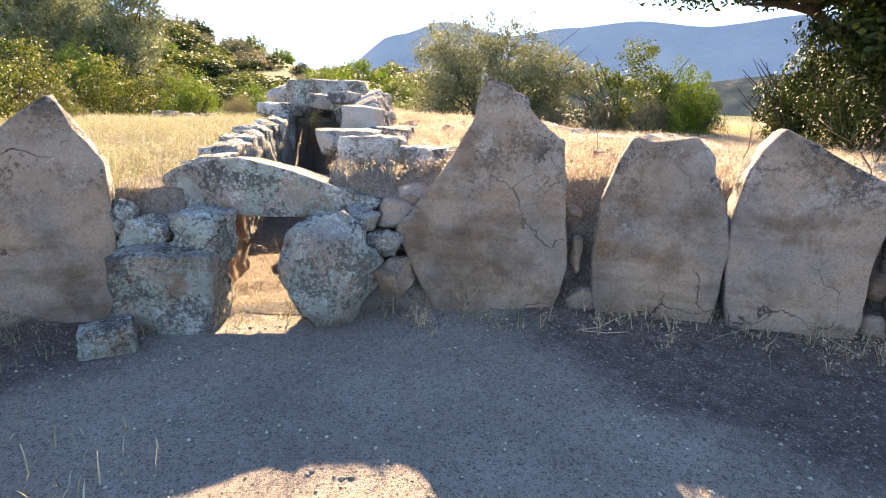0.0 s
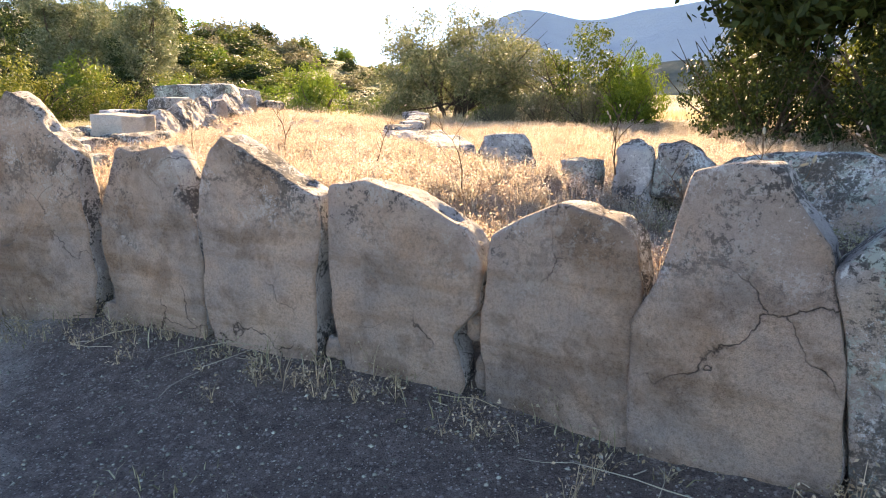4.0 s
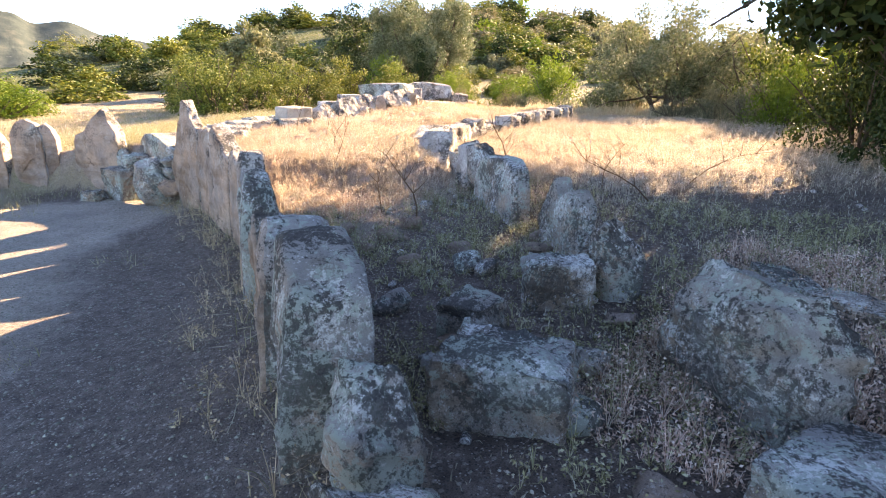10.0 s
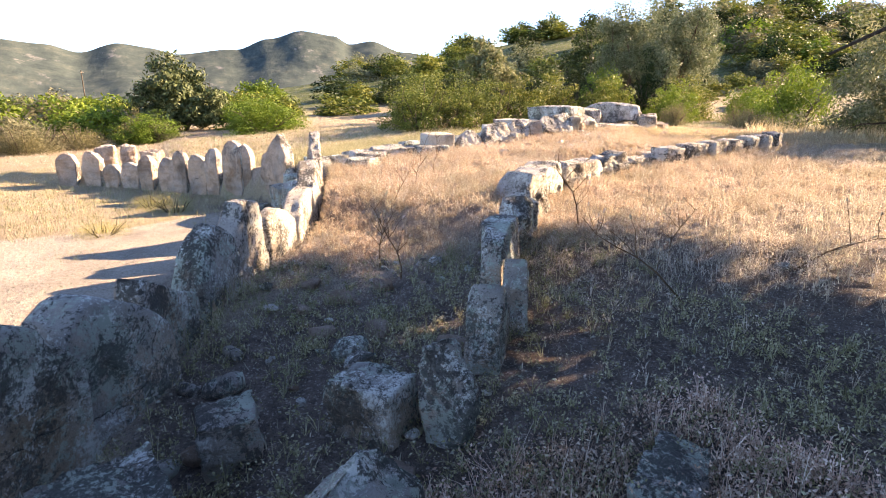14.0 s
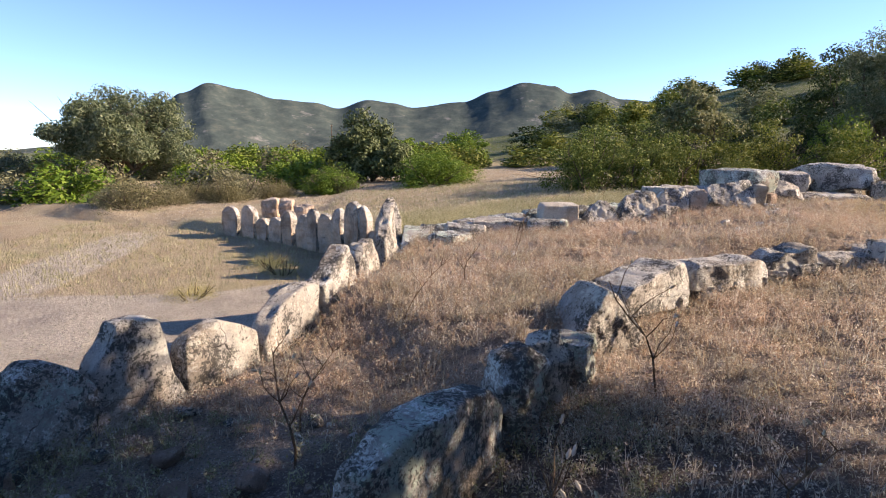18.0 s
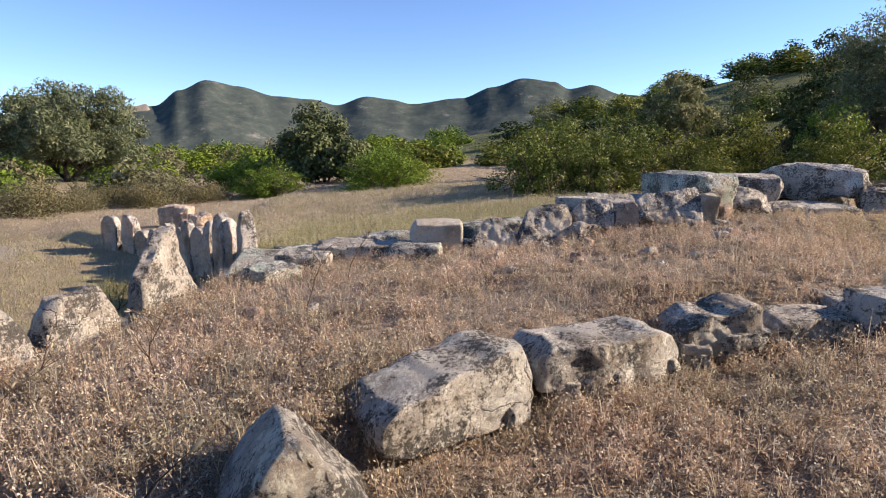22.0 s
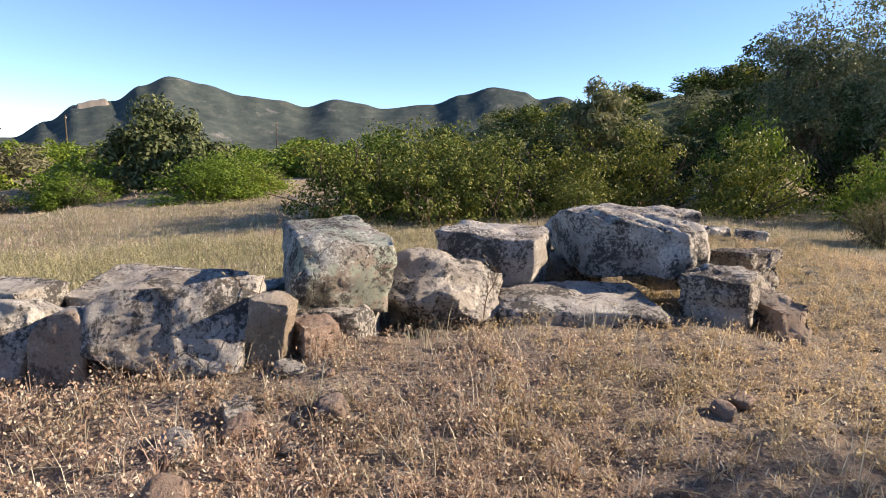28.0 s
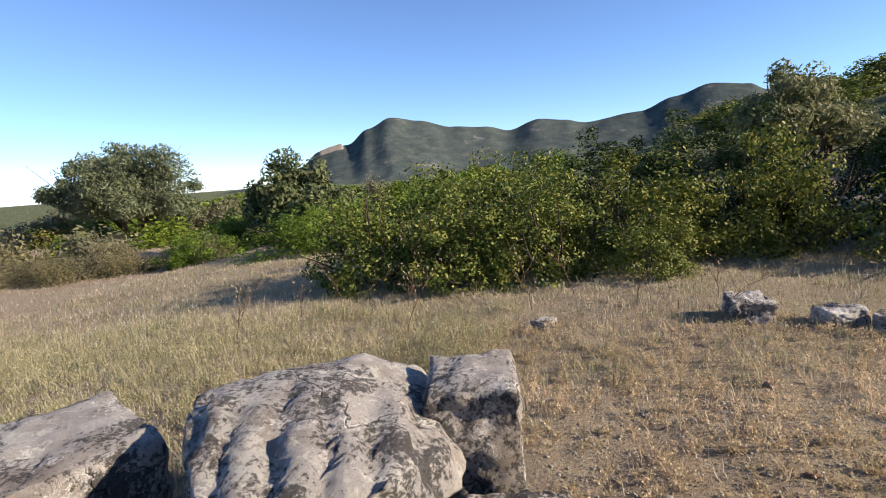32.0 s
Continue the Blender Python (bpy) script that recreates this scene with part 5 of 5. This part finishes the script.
def weed(x, y, h, k, turn, lean=0.0):
    top = tagged(new("dry_weed"), "tall dry branching weed with brown seed heads", "weed", "dry weeds")
    top.matrix_world = pose(x, y, height(x, y), lean, 0, turn) @ Matrix.Diagonal((h, h, h, 1))
    stem, twigs = WEEDS[k % 4]
    part("stem", stem, top)
    for twig, head in twigs:
        part("seed_head", head, part("twig", twig, top))


for k, (x, y, h, lean) in enumerate([(5.14, 3.55, 1.1, 0), (4.64, 5.79, 1.15, 12), (6.75, 5.08, 1.1, -25), (3.35, 4.1, 0.8, 0), (4.73, 3.5, 0.9, 8), (1.6, 5.4, 0.8, 0), (0.6, 5.6, 0.7, 5), (6.6, 6.4, 1.0, 20), (5.9, 5.8, 0.9, -10), (2.6, 4.7, 0.7, 0), (-1.3, 10.9, 0.6, 10), (-0.8, 9.9, 0.6, 0)]):
    weed(x, y, h, k, 67 * k, lean)
wr = random.Random(9)
for k in range(18):
    weed(wr.uniform(-8.6, -6.3), wr.uniform(8.2, 15.5), wr.uniform(0.7, 1.1), k, wr.uniform(0, 360), wr.uniform(-8, 8))
STALKS = [branches_mesh("dry_stalk", [(wander(random.Random(760 + k), (0, 0, 0), (1, 0, 0.42 - 0.1 * (k % 3)), 0.75, 6, 0.35), [0.0028, 0.0026, 0.0024, 0.002, 0.0018, 0.0014, 0.001])], STRAW) for k in range(5)]
for k in range(170):
    if k < 34:
        x, y = wr.uniform(0.9, 7.0), 0
        y = float(np.interp(x, [p[0] for p in FACADE], [p[1] for p in FACADE])) - wr.uniform(0.15, 0.5)
    else:
        x, y = wr.uniform(-0.6, 3.6), wr.uniform(5.0, 12.5)
    ob = new("dry_stalk", STALKS[k % 5])
    ob.matrix_world = pose(x, y, height(x, y) + 0.02, 0, wr.uniform(-12, 8), wr.uniform(0, 360)) @ Matrix.Diagonal((wr.uniform(0.6, 1.1),) * 3 + (1,))
    tagged(ob, "long bent pale dry stalk fallen on the ground", "dry stalk", "fallen dry stalks")
bush("dry", -0.95, 0.65, 0.95, 0.42, br)
bush("dry", -2.6, 1.7, 1.0, 0.6, br)
bush("dry", -3.3, 1.3, 1.0, 0.5, br)

# ---- grass ----
def blades(count, seed, area, keep, lmin, lmax, lean, width):
    """Bent blades, each of two quads, rooted on the ground."""
    rng = np.random.default_rng(seed)
    x0, y0, x1, y1 = area
    tufts = max(40, count // 28)
    tx, ty, tr, th = rng.uniform(x0, x1, tufts), rng.uniform(y0, y1, tufts), rng.uniform(0.02, 0.13, tufts), rng.uniform(-0.5, 1, tufts)
    pick = rng.integers(0, tufts, count)
    loose = rng.random(count) < 0.35
    x = np.where(loose, rng.uniform(x0, x1, count), tx[pick] + rng.normal(size=count) * tr[pick])
    y = np.where(loose, rng.uniform(y0, y1, count), ty[pick] + rng.normal(size=count) * tr[pick])
    tuft = np.where(loose, -0.4, th[pick])
    ok = keep(x, y) > rng.random(count)
    x, y, tuft = x[ok], y[ok], tuft[ok]
    k = len(x)
    z = ground_at(x, y) - 0.01
    an = rng.uniform(0, 2 * np.pi, k)
    ln = (lmin + (lmax - lmin) * rng.random(k) ** 1.8) * (0.75 + 0.3 * np.clip(tuft, -0.5, 1))
    tilt = np.abs(rng.normal(0, lean, k))
    d = np.stack([np.cos(an), np.sin(an), np.zeros(k)], -1)
    side = np.stack([-np.sin(an), np.cos(an), np.zeros(k)], -1) * (width * rng.uniform(0.6, 1.4, k))[:, None]
    root = np.stack([x, y, z], -1)
    mid = root + d * (ln * 0.5 * np.sin(tilt))[:, None] + np.array((0, 0, 1)) * (ln * 0.5 * np.cos(tilt))[:, None]
    t2 = tilt * 1.9 + 0.15
    tip = mid + d * (ln * 0.5 * np.sin(t2))[:, None] + np.array((0, 0, 1)) * (ln * 0.5 * np.cos(t2))[:, None]
    v = np.stack([root - side, root + side, mid + side * 0.9, mid - side * 0.9, tip], 1)
    me = bpy.data.meshes.new("grass")
    me.vertices.add(k * 5)
    me.vertices.foreach_set("co", v.astype(np.float32).ravel())
    b0 = np.arange(k)[:, None] * 5
    q = np.concatenate([b0 + np.array((0, 1, 2, 3)), b0 + np.array((3, 2, 4))], 1).astype(np.int32).ravel()
    me.loops.add(len(q))
    me.loops.foreach_set("vertex_index", q)
    me.polygons.add(k * 2)
    me.polygons.foreach_set("loop_start", (np.arange(k)[:, None] * 7 + np.array((0, 4))).astype(np.int32).ravel())
    me.update(calc_edges=True)
    return me


def not_trodden(x, y):
    s, past = behind(x, y)
    inside, _ = passage(x, y)
    return smooth(0.05, 0.25, s + 0.3 * past) * (1 - 0.3 * inside)


def shade_thin(x, y):
    """The bare earth beneath the big trees."""
    return 1 - 0.95 * smooth(-0.6, 0.8, (x - 6.0) * 0.86 - (y - 4.6) * 0.5) * smooth(12.5, 9, y)


def off_wing(x, y):
    """Few weeds on the rubble between the slabs of the wing and its back row."""
    return 1 - 0.9 * smooth(4.5, 5.1, x) * smooth(0.15, -0.25, y - 5.0 + 0.62 * (x - 4.6))


def mound_keep(x, y):
    return off_wing(x, y) * not_trodden(x, y) * shade_thin(x, y) * smooth(13.5, 11.5, y) * smooth(-3.5, -2.0, x)


def meadow_keep(x, y):
    near = (x > -3) & (y < 12.5) & (y > 0) & (x < 8)
    s, past = behind(x, y)
    return off_wing(x, y) * not_trodden(x, y) * shade_thin(x, y) * np.where(near, 0.2, 1.0)


def forecourt_keep(x, y):
    s, past = behind(x, y)
    rim = smooth(-0.45, -0.1, s) * smooth(0.1, 0.0, s) * 0.9
    out = smooth(-0.6, -1.8, x + 0.6 * np.clip(y - 0.7, 0, 2.2)) * smooth(0.1, -0.1, s) * 0.9
    tufts = smooth(0.75, 0.95, np.sin(1.7 * x + 0.8) * np.sin(2.1 * y + 0.4)) * 0.5 * smooth(0.1, -0.1, s)
    return np.maximum(np.maximum(rim, out), tufts)


for name, args, mat, label in [
    ("dry_grass", (170000, 601, (-3.5, 1, 9, 13.5), mound_keep, 0.03, 0.15, 1.0, 0.002), STRAW_RED, "fine dry straw-coloured grass on the mound"),
    ("dry_grass", (9000, 607, (-3.5, 1, 9, 13.5), mound_keep, 0.15, 0.4, 0.8, 0.0016), STRAW, "scattered taller dry stalks on the mound"),
    ("dry_grass", (150000, 602, (-9, 0.5, 9.5, 17), meadow_keep, 0.03, 0.16, 1.0, 0.002), STRAW, "dry grass round the mound"),
    ("half_dry_grass", (110000, 603, (-14, 1.5, -1.9, 22), lambda x, y: not_trodden(x, y) * smooth(-1.9, -3.2, x + 2.0 * smooth(11.0, 13.5, y)), 0.05, 0.24, 0.85, 0.0028), GREENGRASS, "tall half-dry yellow-green grass"),
    ("dry_grass", (80000, 604, (-26, -8, -7, 18), lambda x, y: not_trodden(x, y), 0.06, 0.2, 1.0, 0.004), WEED_BROWN, "dry meadow grass farther off"),
    ("dry_grass", (30000, 605, (-2, 15.6, 16, 24), lambda x, y: np.ones_like(x), 0.15, 0.5, 0.4, 0.006), STRAW, "dry grass beneath the olives"),
    ("dry_litter", (24000, 608, (4.3, 0.8, 11, 8.5), lambda x, y: not_trodden(x, y), 0.02, 0.12, 1.1, 0.003), STRAW_RED, "thin dry weeds on dark earth in the wing"),
    ("forecourt_grass", (130000, 606, (-11, -6, 9.5, 4.2), forecourt_keep, 0.03, 0.2, 0.7, 0.003), GREENGRASS, "sparse dry tufts along the foot of the slabs"),
]:
    me = blades(*args)
    me.materials.append(mat)
    tagged(new(name, me), label, "grass", kind="stuff")


def weed_cover(count, seed, area, keep, low, high, stalks=7, specks=24):
    """Low bushy dry weeds: curved stalks from one root with a haze of tiny dry leaves round them."""
    rng = np.random.default_rng(seed)
    x0, y0, x1, y1 = area
    x, y = rng.uniform(x0, x1, count), rng.uniform(y0, y1, count)
    patch = 0.55 + 0.45 * np.sin(2.3 * x + 1.1 * np.sin(1.9 * y)) * np.sin(2.0 * y + 0.9 * np.sin(1.3 * x))
    ok = keep(x, y) * (0.12 + 0.88 * patch) > rng.random(count)
    x, y = x[ok], y[ok]
    k = len(x)
    root = np.stack([x, y, ground_at(x, y) - 0.01], -1)
    h = (low + (high - low) * rng.random(k) ** 1.5)[:, None]
    an = rng.uniform(0, 2 * np.pi, (k, stalks))
    out = rng.uniform(0.1, 1.1, (k, stalks))
    d = np.stack([np.cos(an), np.sin(an), np.zeros_like(an)], -1)
    up = np.array((0, 0, 1.0))
    ln = h * rng.uniform(0.6, 1.15, (k, stalks))
    mid = root[:, None] + d * (ln * 0.5 * np.sin(out * 0.7))[..., None] + up * (ln * 0.5 * np.cos(out * 0.7))[..., None]
    tip = mid + d * (ln * 0.5 * np.sin(out * 1.3))[..., None] + up * (ln * 0.5 * np.cos(out * 1.3))[..., None]
    side = np.stack([-np.sin(an), np.cos(an), np.zeros_like(an)], -1) * 0.0016
    r3 = np.repeat(root[:, None], stalks, 1)
    lower = np.stack([r3 - side, r3 + side, mid + side, mid - side], 2).reshape(-1, 4, 3)
    upper = np.stack([mid - side, mid + side, tip + side * 0.5, tip - side * 0.5], 2).reshape(-1, 4, 3)
    pick = rng.integers(0, stalks, (k, specks))
    along = rng.random((k, specks, 1)) ** 0.7
    rows = np.arange(k)[:, None]
    c = mid[rows, pick] * (1 - along) + tip[rows, pick] * along + rng.normal(size=(k, specks, 3)) * 0.16 * h[:, None]
    leaves = leaf_quads(c.reshape(-1, 3), rng, 0.019, 0.01)
    return quads_mesh("weed_cover", np.concatenate([lower, upper, leaves]), WEED_RED)


def foot_keep(x, y):
    s, past = behind(x, y)
    return smooth(-0.7, -0.15, s) * smooth(0.05, -0.02, s) * (x > -0.2)


def outside_kerb(x, y):
    return not_trodden(x, y) * shade_thin(x, y) * off_wing(x, y)


for args, mat, label in [
    ((14000, 621, (-0.9, 2.5, 5.2, 11.5), mound_keep, 0.06, 0.17), WEED_RED, "low reddish dry weeds covering the mound"),
    ((7000, 622, (2.2, 4.0, 8.5, 13.0), outside_kerb, 0.07, 0.2), WEED_BROWN, "yellowish dry weeds outside the kerb"),
    ((7000, 626, (-7.5, 3.6, -1.7, 12.5), lambda x, y: not_trodden(x, y) * smooth(-1.75, -2.1, x), 0.1, 0.3), GREENGRASS, "half-dry greenish weeds beside the tomb"),
    ((2600, 623, (-0.3, 0.3, 8.2, 4.0), foot_keep, 0.08, 0.26), WEED_BROWN, "brown dry weeds along the foot of the slabs"),
    ((3000, 624, (4.6, 1.2, 9.5, 5.5), not_trodden, 0.05, 0.17), GREENGRASS, "brown dry weeds among the rubble"),
    ((2600, 627, (7.6, 1.6, 10.2, 4.2), not_trodden, 0.06, 0.2), WEED_RED, "straw-coloured weeds on shaded earth"),
    ((7000, 625, (-6.5, 10.8, 2.2, 16.5), not_trodden, 0.05, 0.14), WEED_BROWN, "trampled grey-brown weeds round the capstone"),
]:
    me = weed_cover(*args)
    me.materials.clear()
    me.materials.append(mat)
    tagged(new("dry_weeds", me), label, "weeds", kind="stuff")


# ---- utility poles ----
def utility_pole(x, y, top_z):
    z0 = height(x, y)
    h = top_z - z0
    pole = tagged(new("utility_pole"), "thin wooden utility pole with a crossarm, far off", "pole", "utility poles")
    pole.matrix_world = pose(x, y, z0 - 0.3, 0, 0, 35)
    part("shaft", branches_mesh("shaft", [([(0, 0, 0), (0, 0, h * 0.5), (0, 0, h + 0.3)], [0.17, 0.15, 0.12])], BARK), pole)
    part("crossarm", branches_mesh("crossarm", [([(-0.8, 0.12, h - 0.3), (0.8, 0.12, h - 0.3)], [0.07, 0.07])], BARK), pole)
    for u in (-0.65, 0.0, 0.65):
        part("insulator", branches_mesh("insulator", [([(u, 0.12, h - 0.23), (u, 0.12, h - 0.1), (u, 0.12, h)], [0.05, 0.06, 0.02])], STONE_WHITE), pole)


utility_pole(-158, -19, 9.3)
utility_pole(-104, -45, 7.0)


# ---- distance ----
def ridge(name, label, az0, az1, dist, profile, mat, base=-25.0, thick=0.35, seed=0, steps=150, rows=36):
    """A mountain ridge along an arc; profile: (azimuth, elevation) of its crest in degrees."""
    prof = sorted(profile)
    verts, faces = [], []
    for i in range(steps + 1):
        az = az0 + (az1 - az0) * i / steps
        for (a0, e0), (a1, e1) in zip(prof, prof[1:]):
            if a0 <= az <= a1:
                u = (az - a0) / (a1 - a0)
                u = u * u * (3 - 2 * u)
                el = e0 + (e1 - e0) * u
                break
        else:
            el = 0.0
        crest = 2.3 + dist * math.tan(radians(el))
        for j in range(rows + 1):
            f = j / rows
            d = dist * (1 - thick * (1 - f))
            up = f ** 1.35
            x, y = 3 + d * math.sin(radians(az)), 6 + d * math.cos(radians(az))
            z = base + (crest - base) * up
            w = noise.fractal(Vector((x, y, seed * 50.0)) / (dist * 0.09), 1.0, 2.1, 6)
            verts.append((x, y, z + w * (crest - base) * (0.11 * f * (1 - f) * 4 * 0.5 + 0.012)))
    for i in range(steps):
        for j in range(rows):
            q = i * (rows + 1) + j
            faces.append((q, q + 1, q + rows + 2, q + rows + 1))
    return tagged(new(name, mesh_of(name, verts, faces, mat)), label, "mountain", kind="structure")


ridge("backdrop_mountains", "scrub-covered mountain ridge with two rounded tops", -128, -48, 900,
      [(-128, -0.5), (-121, 0.2), (-118.5, 1.6), (-116.4, 3.1), (-114.6, 3.5), (-113.6, 3.6), (-111.5, 5.0), (-109.2, 5.9), (-106.5, 5.5), (-103, 4.7), (-99.8, 4.45), (-97.4, 3.9), (-94.5, 4.7), (-92, 4.4),
       (-90, 4.0), (-85, 4.6), (-82, 5.6), (-79, 6.3), (-76, 5.9), (-74.5, 5.2), (-72.4, 5.5), (-69.5, 4.6), (-63, 3.8), (-48, 2.5)], MOUNTAIN, seed=1, steps=260, rows=44)
ridge("backdrop_cliff", "bare pale cliff on the mountain's shoulder", -117, -113.6, 885, [(-117, 2.0), (-116.2, 3.2), (-115.2, 3.5), (-114.3, 3.7), (-113.6, 2.6)], CLIFF, base=12, thick=0.03, seed=2, steps=60, rows=20)
ridge("backdrop_range", "pale blue far mountain range, haze painted into its colour", -45, 75, 2100, [(-45, 0), (-20, 2), (-8, 5.0), (-3, 8.0), (2, 9.4), (8, 8.2), (14, 8.8), (20, 9.4), (26, 8.6), (33, 9.2), (42, 8.5), (55, 6), (75, 3)], HAZY, base=-40, seed=3, steps=120)
ridge("backdrop_low_hill", "low wooded hill in the valley", -2, 60, 520, [(-2, 1.0), (8, 3.0), (16, 4.3), (24, 3.8), (34, 4.6), (60, 2)], MOUNTAIN, base=-12, seed=4, steps=100)
